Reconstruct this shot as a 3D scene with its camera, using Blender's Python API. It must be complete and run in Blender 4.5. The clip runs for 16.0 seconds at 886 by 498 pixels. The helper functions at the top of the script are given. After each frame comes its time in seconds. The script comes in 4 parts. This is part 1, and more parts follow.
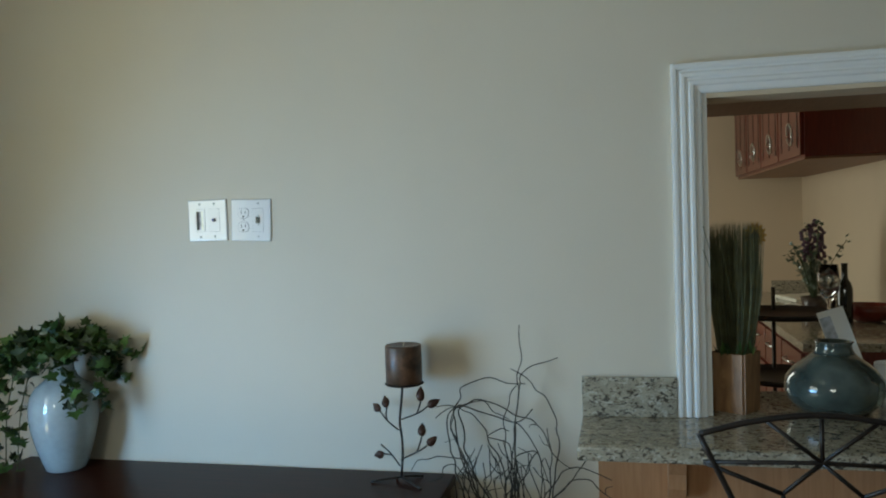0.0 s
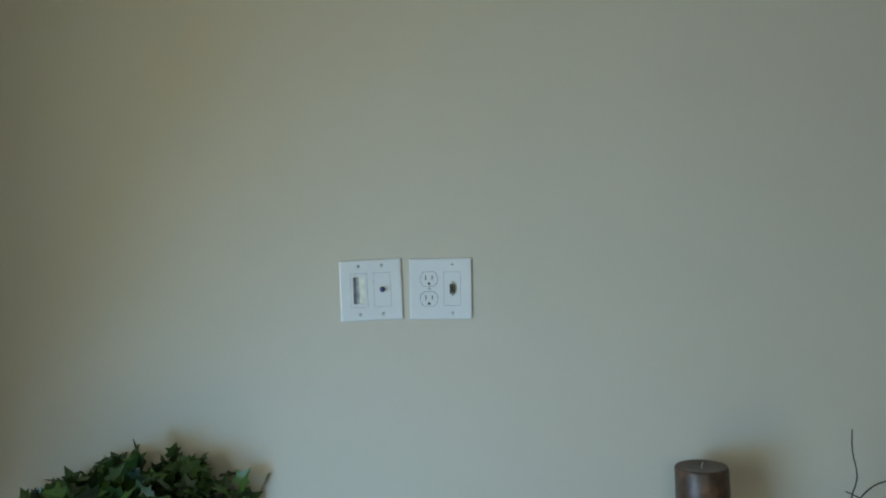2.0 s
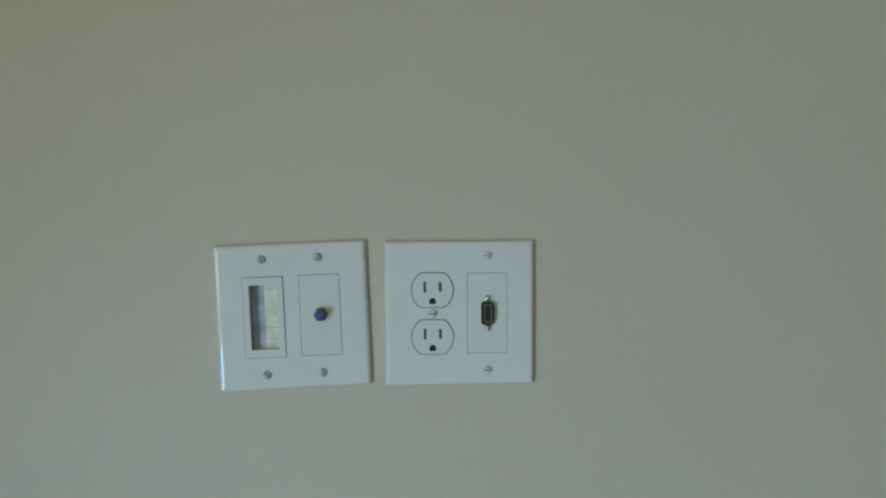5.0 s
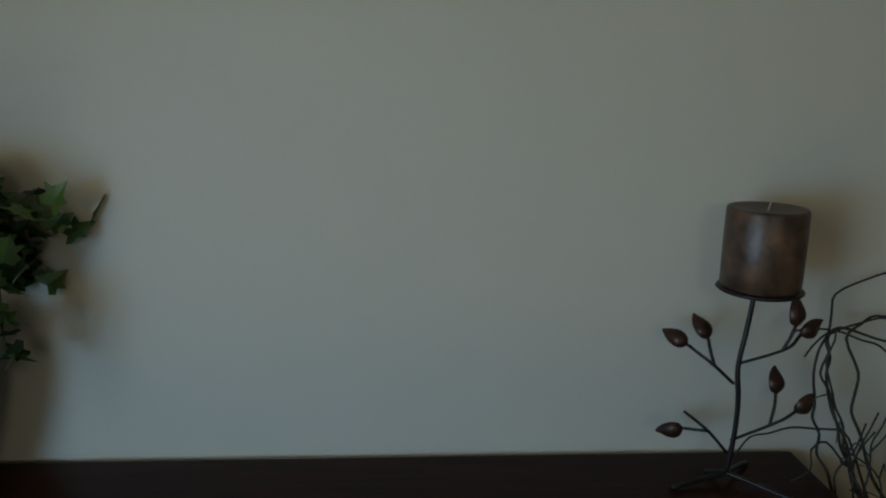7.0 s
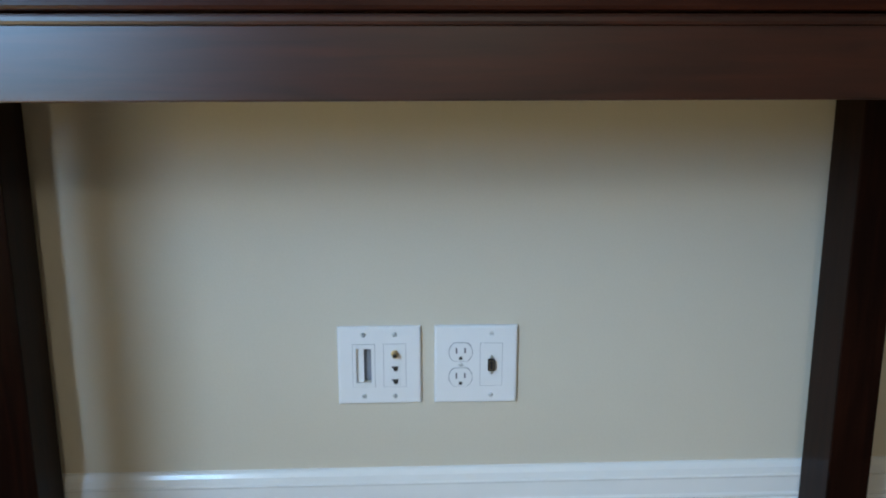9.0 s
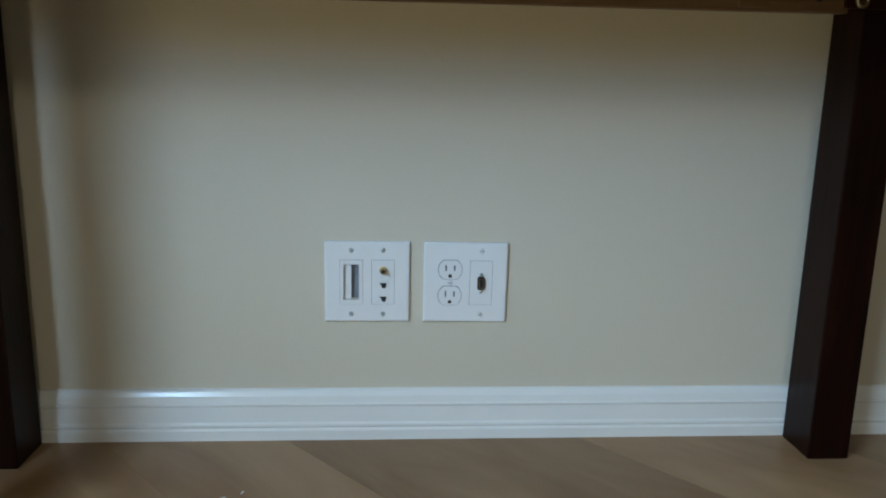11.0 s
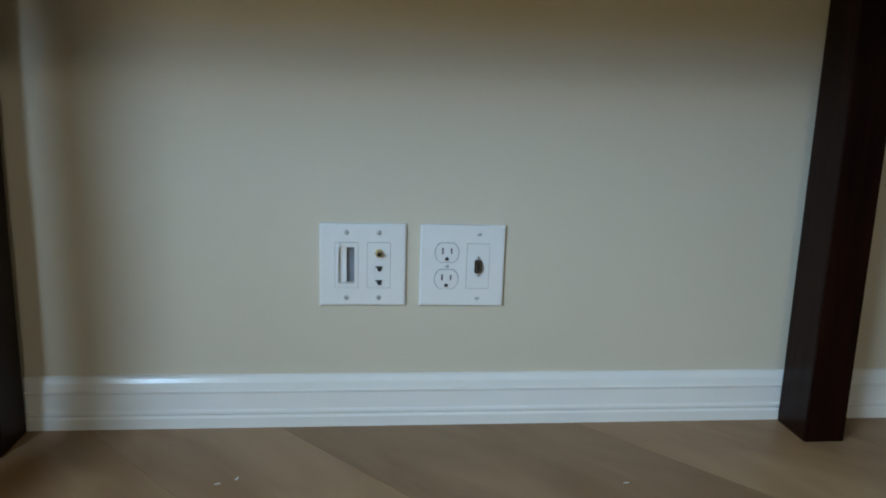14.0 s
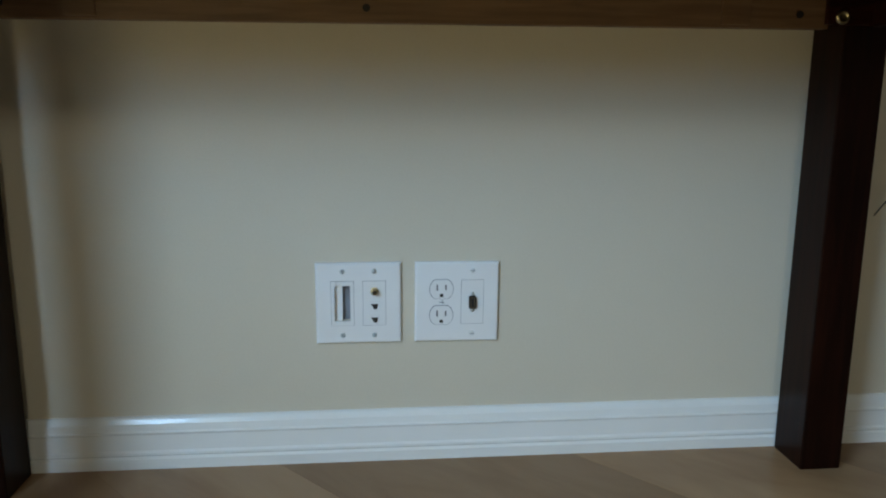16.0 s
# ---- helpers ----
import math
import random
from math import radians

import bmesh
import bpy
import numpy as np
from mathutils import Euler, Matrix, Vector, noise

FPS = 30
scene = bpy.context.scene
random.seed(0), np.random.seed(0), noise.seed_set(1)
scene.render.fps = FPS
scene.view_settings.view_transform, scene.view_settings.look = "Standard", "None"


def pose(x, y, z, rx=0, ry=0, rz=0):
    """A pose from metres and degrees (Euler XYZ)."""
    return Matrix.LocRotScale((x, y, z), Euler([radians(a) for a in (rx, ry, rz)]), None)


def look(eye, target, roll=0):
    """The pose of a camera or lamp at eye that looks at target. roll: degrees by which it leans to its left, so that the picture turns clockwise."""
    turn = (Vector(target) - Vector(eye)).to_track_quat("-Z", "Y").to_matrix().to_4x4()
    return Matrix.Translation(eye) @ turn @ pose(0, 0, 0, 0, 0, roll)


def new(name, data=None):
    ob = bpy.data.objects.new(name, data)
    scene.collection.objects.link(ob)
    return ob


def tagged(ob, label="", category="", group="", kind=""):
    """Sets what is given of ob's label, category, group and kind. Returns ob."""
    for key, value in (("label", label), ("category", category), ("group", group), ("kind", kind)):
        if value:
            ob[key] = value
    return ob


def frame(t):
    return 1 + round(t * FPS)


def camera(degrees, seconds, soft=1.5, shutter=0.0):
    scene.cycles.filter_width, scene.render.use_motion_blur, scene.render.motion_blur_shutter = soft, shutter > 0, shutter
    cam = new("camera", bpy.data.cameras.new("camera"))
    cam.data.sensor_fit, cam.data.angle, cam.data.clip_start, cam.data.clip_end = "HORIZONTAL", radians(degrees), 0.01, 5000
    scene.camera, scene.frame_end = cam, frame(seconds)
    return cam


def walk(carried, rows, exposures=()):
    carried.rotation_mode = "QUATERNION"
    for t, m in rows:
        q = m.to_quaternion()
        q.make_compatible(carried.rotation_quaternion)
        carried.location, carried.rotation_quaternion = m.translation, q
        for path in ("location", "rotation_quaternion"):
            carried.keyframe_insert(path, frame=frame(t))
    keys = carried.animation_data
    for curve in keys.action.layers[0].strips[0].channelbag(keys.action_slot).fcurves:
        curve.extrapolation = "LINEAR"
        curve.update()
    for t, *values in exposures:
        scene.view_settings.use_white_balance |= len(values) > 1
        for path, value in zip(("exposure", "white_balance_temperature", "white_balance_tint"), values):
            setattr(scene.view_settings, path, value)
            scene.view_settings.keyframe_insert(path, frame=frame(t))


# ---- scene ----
cam = camera(60, 16.0, soft=2.0)
PATH = [
    (0, (1.166, -2.099, 1.504), (0.721, -0.15, 1.435), -1.9),
    (0.5, (0.885, -2.005, 1.551), (0.507, -0.042, 1.485), -3.1),
    (1, (0.608, -1.816, 1.543), (0.358, 0.167, 1.609), -2.5),
    (1.5, (0.338, -1.674, 1.568), (0.175, 0.318, 1.62), -1.3),
    (2, (0.123, -1.565, 1.577), (0.113, 0.434, 1.62), -2.5),
    (2.5, (0.2, -1.357, 1.679), (0.063, 0.636, 1.585), -3.5),
    (3, (0.215, -1.096, 1.723), (0.066, 0.893, 1.578), -2.9),
    (5.5, (0.042, -0.65, 1.581), (0.174, 1.344, 1.497), -2.0),
    (6, (0.08, -0.723, 1.555), (0.182, 1.271, 1.445), -2.3),
    (6.5, (0.123, -0.903, 1.504), (0.22, 1.073, 1.21), -1.4),
    (7, (0.122, -1.018, 1.335), (0.245, 0.927, 0.884), 0.9),
    (7.5, (0.044, -1.104, 1.135), (0.369, 0.811, 0.656), -1.0),
    (8, (0.069, -1.164, 0.929), (0.228, 0.788, 0.524), -0.8),
    (8.5, (-0.003, -1.178, 0.765), (0.12, 0.794, 0.459), 0.1),
    (9, (-0.021, -1.188, 0.694), (0.053, 0.771, 0.299), -0.2),
    (9.5, (-0.06, -1.18, 0.598), (0.096, 0.777, 0.215), 1.5),
    (10, (-0.044, -1.183, 0.592), (0.092, 0.765, 0.162), 1.2),
    (12.5, (-0.057, -1.193, 0.537), (0.105, 0.763, 0.15), 1.4),
    (13, (-0.066, -1.176, 0.555), (0.113, 0.766, 0.11), 1.4),
    (13.5, (-0.069, -1.172, 0.534), (0.118, 0.771, 0.097), 1.4),
    (14, (-0.074, -1.177, 0.539), (0.124, 0.77, 0.127), 1.6),
    (14.5, (-0.064, -1.179, 0.555), (0.116, 0.768, 0.138), 0.5),
    (15, (-0.068, -1.183, 0.542), (0.13, 0.769, 0.153), 0.5),
    (15.5, (-0.067, -1.185, 0.551), (0.134, 0.77, 0.181), 0.3),
    (16, (-0.055, -1.187, 0.585), (0.125, 0.767, 0.197), 0.3),
]
EXPOSURE = [(0, -0.21, 5810, -2), (0.5, -0.38, 5800, -2), (1.5, -0.46, 5750, -4), (3, -0.66, 5690, -6), (5.5, -0.77, 6170, -5), (6, -0.91, 6150, -5), (6.5, -1.08, 6150, -4), (7, -1.33, 6320, 0), (7.5, -1.35, 6340, 0), (8, -0.78, 6540, 2), (8.5, -0.15, 6550, 5), (9.5, -0.05, 6190, 5), (10, -0.15, 6370, 3), (12.5, -0.32, 6570, 1), (16, -0.37, 6570, 1)]
walk(cam, [(t, look(eye, target, roll)) for t, eye, target, roll in PATH], EXPOSURE)

# ---- world and light ----
world = bpy.data.worlds.new("world")
scene.world = world
world.use_nodes = True
wn = world.node_tree.nodes
sky = wn.new("ShaderNodeTexSky")
sky.sky_type, sky.sun_disc = "NISHITA", False
sky.sun_elevation, sky.sun_rotation = radians(48), radians(200)
wn["Background"].inputs["Strength"].default_value = 0.08
world.node_tree.links.new(sky.outputs[0], wn["Background"].inputs["Color"])

ROOM_Y = -5.0          # rear wall with the windows
WINDOWS = [(-0.07, 0.75, 1.86, 2.40)]           # x0, x1, z0, z1
WEST_X = -0.90
PATIO = (-1.95, -0.92, 0.10, 2.05)              # glazed door in the west wall: y0, y1, z0, z1


def daylight(name, size, eye, target, power, colour):
    lamp = bpy.data.lights.new(name, "AREA")
    lamp.shape, lamp.size, lamp.size_y = "RECTANGLE", *size
    lamp.energy, lamp.color = power, colour
    ob = new(name, lamp)
    ob.matrix_world = look(eye, target)
    return ob


# the patio door shows blue sky above and sunlit, warmer ground below
PY = (PATIO[0] + PATIO[1]) / 2
daylight("daylight_door_sky", (1.03, 0.58), (WEST_X - 0.10, PY, 1.03), (1, PY, -0.20), 53, (0.33, 0.60, 1.0))
daylight("daylight_door_shaded_sky", (1.03, 0.62), (WEST_X - 0.10, PY, 1.68), (1, PY, 1.68), 14, (1.0, 0.94, 0.74))
daylight("daylight_door_ground", (1.03, 0.46), (WEST_X - 0.10, PY, 0.36), (1, PY, 1.60), 9.5, (1.0, 0.80, 0.45))
daylight("daylight_window", (0.82, 0.54), (0.34, ROOM_Y - 0.06, 2.13), (0.34, 0, 1.60), 27, (1.0, 0.92, 0.77))
# added fill to brighten the kitchen; the wall behind it has no opening
kitchen_fill = bpy.data.lights.new("fill_kitchen", "AREA")
kitchen_fill.shape, kitchen_fill.size, kitchen_fill.size_y, kitchen_fill.energy, kitchen_fill.color = "RECTANGLE", 1.1, 1.2, 26, (1.0, 0.92, 0.78)
new("fill_kitchen", kitchen_fill).matrix_world = look((-0.12, 2.6, 1.5), (2, 2.9, 1.2))


# ---- materials ----
def mat(name, colour, rough=0.5, metal=0.0, vary=0.08, scale=6.0, fine=0.0, fine_scale=120.0, bump=0.0, coat=0.0, spec=0.5, trans=0.0):
    m = bpy.data.materials.new(name)
    m.use_nodes = True
    n, l = m.node_tree.nodes, m.node_tree.links
    b = n["Principled BSDF"]
    b.inputs["Roughness"].default_value, b.inputs["Metallic"].default_value = rough, metal
    b.inputs["Coat Weight"].default_value, b.inputs["Coat Roughness"].default_value = coat, 0.12
    b.inputs["Specular IOR Level"].default_value, b.inputs["Transmission Weight"].default_value = spec, trans
    tc = n.new("ShaderNodeTexCoord")
    big = n.new("ShaderNodeTexNoise")
    big.inputs["Scale"].default_value, big.inputs["Detail"].default_value = scale, 5
    small = n.new("ShaderNodeTexNoise")
    small.inputs["Scale"].default_value, small.inputs["Detail"].default_value = fine_scale, 3
    for t in (big, small):
        l.new(tc.outputs["Object"], t.inputs["Vector"])
    ramp = n.new("ShaderNodeValToRGB")
    for k, e in enumerate((1 - vary, 1 + vary)):
        ramp.color_ramp.elements[k].color = (*[min(1, c * e) for c in colour], 1)
    ramp.color_ramp.elements[0].position, ramp.color_ramp.elements[1].position = 0.3, 0.7
    l.new(big.outputs["Fac"], ramp.inputs["Fac"])
    out = ramp.outputs["Color"]
    if fine:
        mul = n.new("ShaderNodeMix")
        mul.data_type, mul.blend_type = "RGBA", "OVERLAY"
        mul.inputs["Factor"].default_value = fine
        l.new(out, mul.inputs["A"])
        l.new(small.outputs["Fac"], mul.inputs["B"])
        out = mul.outputs["Result"]
    l.new(out, b.inputs["Base Color"])
    if bump:
        bm_ = n.new("ShaderNodeBump")
        bm_.inputs["Strength"].default_value, bm_.inputs["Distance"].default_value = bump, 0.002
        l.new(small.outputs["Fac"], bm_.inputs["Height"])
        l.new(bm_.outputs["Normal"], b.inputs["Normal"])
    return m


def wood(name, dark, light, axis=0, rough=0.3, coat=0.4, stretch=14.0, scale=6.0, bump=0.05, spec=0.5):
    m = mat(name, dark, rough, coat=coat, spec=spec)
    n, l = m.node_tree.nodes, m.node_tree.links
    b = n["Principled BSDF"]
    tc = n.new("ShaderNodeTexCoord")
    mp = n.new("ShaderNodeMapping")
    sc = [stretch] * 3
    sc[axis] = 1.0
    mp.inputs["Scale"].default_value = sc
    ns = n.new("ShaderNodeTexNoise")
    ns.inputs["Scale"].default_value, ns.inputs["Detail"].default_value, ns.inputs["Distortion"].default_value = scale, 7, 0.6
    rp = n.new("ShaderNodeValToRGB")
    rp.color_ramp.elements[0].color, rp.color_ramp.elements[1].color = (*dark, 1), (*light, 1)
    rp.color_ramp.elements[0].position, rp.color_ramp.elements[1].position = 0.3, 0.72
    l.new(tc.outputs["Object"], mp.inputs["Vector"])
    l.new(mp.outputs["Vector"], ns.inputs["Vector"])
    l.new(ns.outputs["Fac"], rp.inputs["Fac"])
    l.new(rp.outputs["Color"], b.inputs["Base Color"])
    bu = n.new("ShaderNodeBump")
    bu.inputs["Strength"].default_value, bu.inputs["Distance"].default_value = bump, 0.001
    l.new(ns.outputs["Fac"], bu.inputs["Height"])
    l.new(bu.outputs["Normal"], b.inputs["Normal"])
    return m


def granite(name):
    m = mat(name, (0.34, 0.31, 0.235), 0.14, vary=0.22, scale=30, coat=0.2)
    n, l = m.node_tree.nodes, m.node_tree.links
    b = n["Principled BSDF"]
    tc = n.new("ShaderNodeTexCoord")
    mp = n.new("ShaderNodeMapping")
    mp.inputs["Scale"].default_value = (1, 1.2, 1.7)
    l.new(tc.outputs["Object"], mp.inputs["Vector"])
    prev = b.inputs["Base Color"].links[0].from_socket
    for scale, lo, hi, col in ((52, 0.54, 0.68, (0.50, 0.47, 0.39)), (120, 0.55, 0.66, (0.13, 0.10, 0.065)), (60, 0.555, 0.615, (0.062, 0.054, 0.042))):
        ns = n.new("ShaderNodeTexNoise")
        ns.inputs["Scale"].default_value, ns.inputs["Detail"].default_value, ns.inputs["Distortion"].default_value = scale, 4, 0.9
        rp = n.new("ShaderNodeValToRGB")
        rp.color_ramp.elements[0].position, rp.color_ramp.elements[1].position = lo, hi
        mx = n.new("ShaderNodeMix")
        mx.data_type = "RGBA"
        mx.inputs["B"].default_value = (*col, 1)
        l.new(mp.outputs["Vector"], ns.inputs["Vector"])
        l.new(ns.outputs["Fac"], rp.inputs["Fac"])
        l.new(rp.outputs["Color"], mx.inputs["Factor"])
        l.new(prev, mx.inputs["A"])
        prev = mx.outputs["Result"]
    l.new(prev, b.inputs["Base Color"])
    return m


M_WALL = mat("wall_paint", (0.622, 0.572, 0.468), 0.6, vary=0.02, scale=2.5, fine=0.05, fine_scale=260, bump=0.12)
M_KWALL = mat("kitchen_paint", (0.60, 0.50, 0.355), 0.6, vary=0.03, scale=2.5, fine=0.05, fine_scale=260, bump=0.1)
M_CEIL = mat("ceiling_paint", (0.72, 0.70, 0.64), 0.8, vary=0.02, bump=0.15)
M_TRIM = mat("trim_paint", (0.80, 0.81, 0.80), 0.22, vary=0.02, scale=9, coat=0.3)
M_PLATE = mat("white_plastic", (0.80, 0.81, 0.82), 0.08, vary=0.01, scale=30, coat=0.3)
M_PLATE2 = mat("white_insert_plastic", (0.78, 0.79, 0.80), 0.18, vary=0.01, scale=30)
M_BLACK = mat("black_slot", (0.012, 0.012, 0.013), 0.5, vary=0.1)
M_GREY = mat("grey_box_steel", (0.34, 0.36, 0.40), 0.3, metal=0.6, vary=0.08, scale=50)
M_CREAM = mat("pale_mottled_cream", (0.86, 0.85, 0.72), 0.3, vary=0.2, scale=70, coat=0.4)
M_SCREW = mat("white_painted_screw", (0.72, 0.74, 0.75), 0.3, vary=0.06, scale=300)
M_STEEL = mat("screw_steel", (0.66, 0.69, 0.68), 0.32, metal=1.0, vary=0.06, scale=200)
M_ZINC = mat("zinc_screw", (0.50, 0.54, 0.54), 0.35, metal=0.3, vary=0.06, scale=200)
M_BRASS = mat("brass_connector", (0.42, 0.36, 0.22), 0.32, metal=1.0, vary=0.1, scale=200)
M_SLOT = mat("dark_grey_slot", (0.07, 0.075, 0.085), 0.5)
M_PALEGREY = mat("pale_mottled_grey", (0.46, 0.50, 0.58), 0.25, vary=0.3, scale=70, coat=0.3)
M_GREYLINER = mat("grey_liner", (0.20, 0.22, 0.26), 0.4, vary=0.1, scale=60)
M_DARKSTEEL = mat("dark_plated_connector", (0.16, 0.16, 0.18), 0.32, metal=0.8, vary=0.2, scale=200)
M_BLUE = mat("blue_dielectric", (0.05, 0.07, 0.35), 0.4)
M_DARKWOOD = wood("dark_cherry_wood", (0.013, 0.0034, 0.0020), (0.034, 0.0082, 0.0038), 0, 0.32, 0.03, 14.0, 6.0, 0.02, 0.10)
M_APRON = wood("lacquered_cherry_wood", (0.012, 0.0032, 0.0018), (0.036, 0.0082, 0.0036), 0, 0.34, 0.0, 14.0, 6.0, 0.02, 0.50)
# legs: same wood, upright grain, its colour darkened for the shade there
M_DARKWOOD_V = wood("dark_cherry_wood_upright_shaded", (0.007, 0.0022, 0.0014), (0.018, 0.0050, 0.0026), 2, 0.34, 0.03, 14.0, 6.0, 0.02, 0.09)
M_RAWWOOD = wood("raw_rail_wood", (0.13, 0.075, 0.04), (0.22, 0.13, 0.07), 0, 0.6, 0.0)
M_TANWOOD = wood("tan_panel_wood", (0.36, 0.18, 0.08), (0.46, 0.25, 0.12), 2, 0.45, 0.1)
M_UNDERSIDE = wood("cabinet_underside", (0.17, 0.09, 0.055), (0.24, 0.13, 0.08), 1, 0.5, 0.0)
M_REDWOOD = wood("red_cherry_wood", (0.10, 0.010, 0.005), (0.15, 0.019, 0.010), 2, 0.38, 0.5)
M_POTWOOD = wood("carved_pot_wood", (0.19, 0.100, 0.045), (0.38, 0.215, 0.10), 2, 0.55, 0.0, 3, 14)
M_GRANITE = granite("speckled_granite")
M_IRON = mat("black_iron", (0.022, 0.018, 0.016), 0.42, metal=0.5, vary=0.2, scale=40, fine=0.3, bump=0.2)
M_BRONZE = mat("bronzed_leaf_metal", (0.055, 0.026, 0.017), 0.42, metal=0.5, vary=0.3, scale=60, bump=0.2)
M_CANDLE = mat("brown_pillar_wax", (0.075, 0.040, 0.022), 0.42, vary=0.75, scale=28, fine=0.5, fine_scale=90, bump=0.25)
M_WICK = mat("pale_wick", (0.6, 0.5, 0.36), 0.8)
M_TWIG = mat("willow_bark", (0.030, 0.025, 0.017), 0.7, vary=0.5, scale=40, fine=0.4, bump=0.3)
M_VASE = mat("pale_celadon_glaze", (0.37, 0.42, 0.43), 0.07, vary=0.07, scale=22, fine=0.10, fine_scale=70, bump=0.22, coat=0.6)
vn, vl = M_VASE.node_tree.nodes, M_VASE.node_tree.links
# raised, cracked pattern under the glaze
cells = vn.new("ShaderNodeTexVoronoi")
cells.feature, cells.inputs["Scale"].default_value = "DISTANCE_TO_EDGE", 24
vc = vn.new("ShaderNodeTexCoord")
vb = vn.new("ShaderNodeBump")
vb.inputs["Strength"].default_value, vb.inputs["Distance"].default_value = 0.10, 0.003
vl.new(vc.outputs["Object"], cells.inputs["Vector"])
vl.new(cells.outputs["Distance"], vb.inputs["Height"])
vl.new(vb.outputs["Normal"], vn["Principled BSDF"].inputs["Normal"])
M_TEAL = mat("blue_green_glass", (0.085, 0.108, 0.094), 0.05, vary=0.45, scale=14, coat=0.4, fine=0.2, fine_scale=26, bump=0.9, trans=0.3)
M_GLASS = mat("clear_glass", (0.9, 0.93, 0.92), 0.03, trans=1.0, vary=0.01)
M_GRASS = mat("dried_grass", (0.085, 0.085, 0.034), 0.7, vary=0.4, scale=25)
M_STEM = mat("ivy_stem", (0.05, 0.07, 0.025), 0.6, vary=0.2)
M_FLOORVASE = mat("dark_floor_vase", (0.06, 0.045, 0.035), 0.3, vary=0.2)
M_BOTTLE = mat("dark_bottle_glass", (0.010, 0.012, 0.008), 0.06, vary=0.2)
M_PAPER = mat("white_card", (0.78, 0.78, 0.76), 0.7, vary=0.02)
M_YELLOW = mat("yellow_petal", (0.50, 0.30, 0.04), 0.6, vary=0.2)
M_LAV = mat("lavender_flower", (0.10, 0.06, 0.09), 0.7, vary=0.3)
M_GARDEN = mat("garden_ground", (0.25, 0.27, 0.16), 0.9, vary=0.3, scale=1)


def leafy(name, dark, light):
    m = mat(name, dark, 0.42, vary=0.2, scale=60, coat=0.15)
    n, l = m.node_tree.nodes, m.node_tree.links
    geo = n.new("ShaderNodeNewGeometry")
    rp = n.new("ShaderNodeValToRGB")
    rp.color_ramp.elements[0].color, rp.color_ramp.elements[1].color = (*dark, 1), (*light, 1)
    l.new(geo.outputs["Random Per Island"], rp.inputs["Fac"])
    l.new(rp.outputs["Color"], n["Principled BSDF"].inputs["Base Color"])
    return m


M_IVY = leafy("ivy_leaf", (0.008, 0.024, 0.008), (0.080, 0.150, 0.028))
M_SAGE = leafy("sage_leaf", (0.05, 0.08, 0.05), (0.18, 0.22, 0.16))


# ---- mesh helpers ----
def box(bm, x0, x1, y0, y1, z0, z1, bevel=0.0):
    r = bmesh.ops.create_cube(bm, size=1)
    vs = r["verts"]
    for v in vs:
        v.co = Vector(((x0 + x1) / 2 + v.co.x * (x1 - x0), (y0 + y1) / 2 + v.co.y * (y1 - y0), (z0 + z1) / 2 + v.co.z * (z1 - z0)))
    if bevel:
        es = list({e for v in vs for e in v.link_edges})
        bmesh.ops.bevel(bm, geom=es, offset=bevel, segments=2, affect="EDGES", profile=0.6)
    return bm


def lathe(bm, profile, centre=(0, 0), segments=32):
    """Turns (radius, z) pairs about a vertical axis."""
    rings = []
    for r, z in profile:
        rings.append([bm.verts.new((centre[0] + r * math.cos(2 * math.pi * k / segments), centre[1] + r * math.sin(2 * math.pi * k / segments), z)) for k in range(segments)])
    for a, b in zip(rings, rings[1:]):
        for k in range(segments):
            f = bm.faces.new((a[k], a[(k + 1) % segments], b[(k + 1) % segments], b[k]))
            f.smooth = True
    bm.faces.new(list(reversed(rings[0])))
    bm.faces.new(rings[-1])
    return bm


def tube(bm, points, radii, segments=6):
    """A round bar along points, with a radius for each (or one)."""
    pts = [Vector(p) for p in points]
    if not hasattr(radii, "__len__"):
        radii = [radii] * len(pts)
    ring0, up = None, Vector((0.13, 0.31, 0.94))
    for i, p in enumerate(pts):
        d = (pts[min(i + 1, len(pts) - 1)] - pts[max(i - 1, 0)]).normalized()
        side = d.cross(up)
        if side.length < 1e-3:
            side = d.cross(Vector((1, 0, 0)))
        side.normalize()
        up = side.cross(d).normalized()
        ring = [bm.verts.new(p + (side * math.cos(2 * math.pi * k / segments) + up * math.sin(2 * math.pi * k / segments)) * radii[i]) for k in range(segments)]
        if ring0:
            for k in range(segments):
                bm.faces.new((ring0[k], ring0[(k + 1) % segments], ring[(k + 1) % segments], ring[k])).smooth = True
        else:
            bm.faces.new(list(reversed(ring)))
        ring0 = ring
    bm.faces.new(ring0)
    return bm


def curve(points, steps=6):
    """A smooth line through the points."""
    p = [Vector(q) for q in points]
    p = [2 * p[0] - p[1], *p, 2 * p[-1] - p[-2]]
    out = []
    for i in range(1, len(p) - 2):
        a, b, c, d = p[i - 1:i + 3]
        for k in range(steps):
            t = k / steps
            out.append(0.5 * (2 * b + (c - a) * t + (2 * a - 5 * b + 4 * c - d) * t * t + (3 * b - a - 3 * c + d) * t ** 3))
    return out + [p[-2]]


def extrude_profile(bm, profile, x0, x1):
    """A moulding: (y, z) outline run along x."""
    a = [bm.verts.new((x0, y, z)) for y, z in profile]
    b = [bm.verts.new((x1, y, z)) for y, z in profile]
    n = len(profile)
    for k in range(n):
        bm.faces.new((a[k], a[(k + 1) % n], b[(k + 1) % n], b[k]))
    bm.faces.new(list(reversed(a)))
    bm.faces.new(b)
    return bm


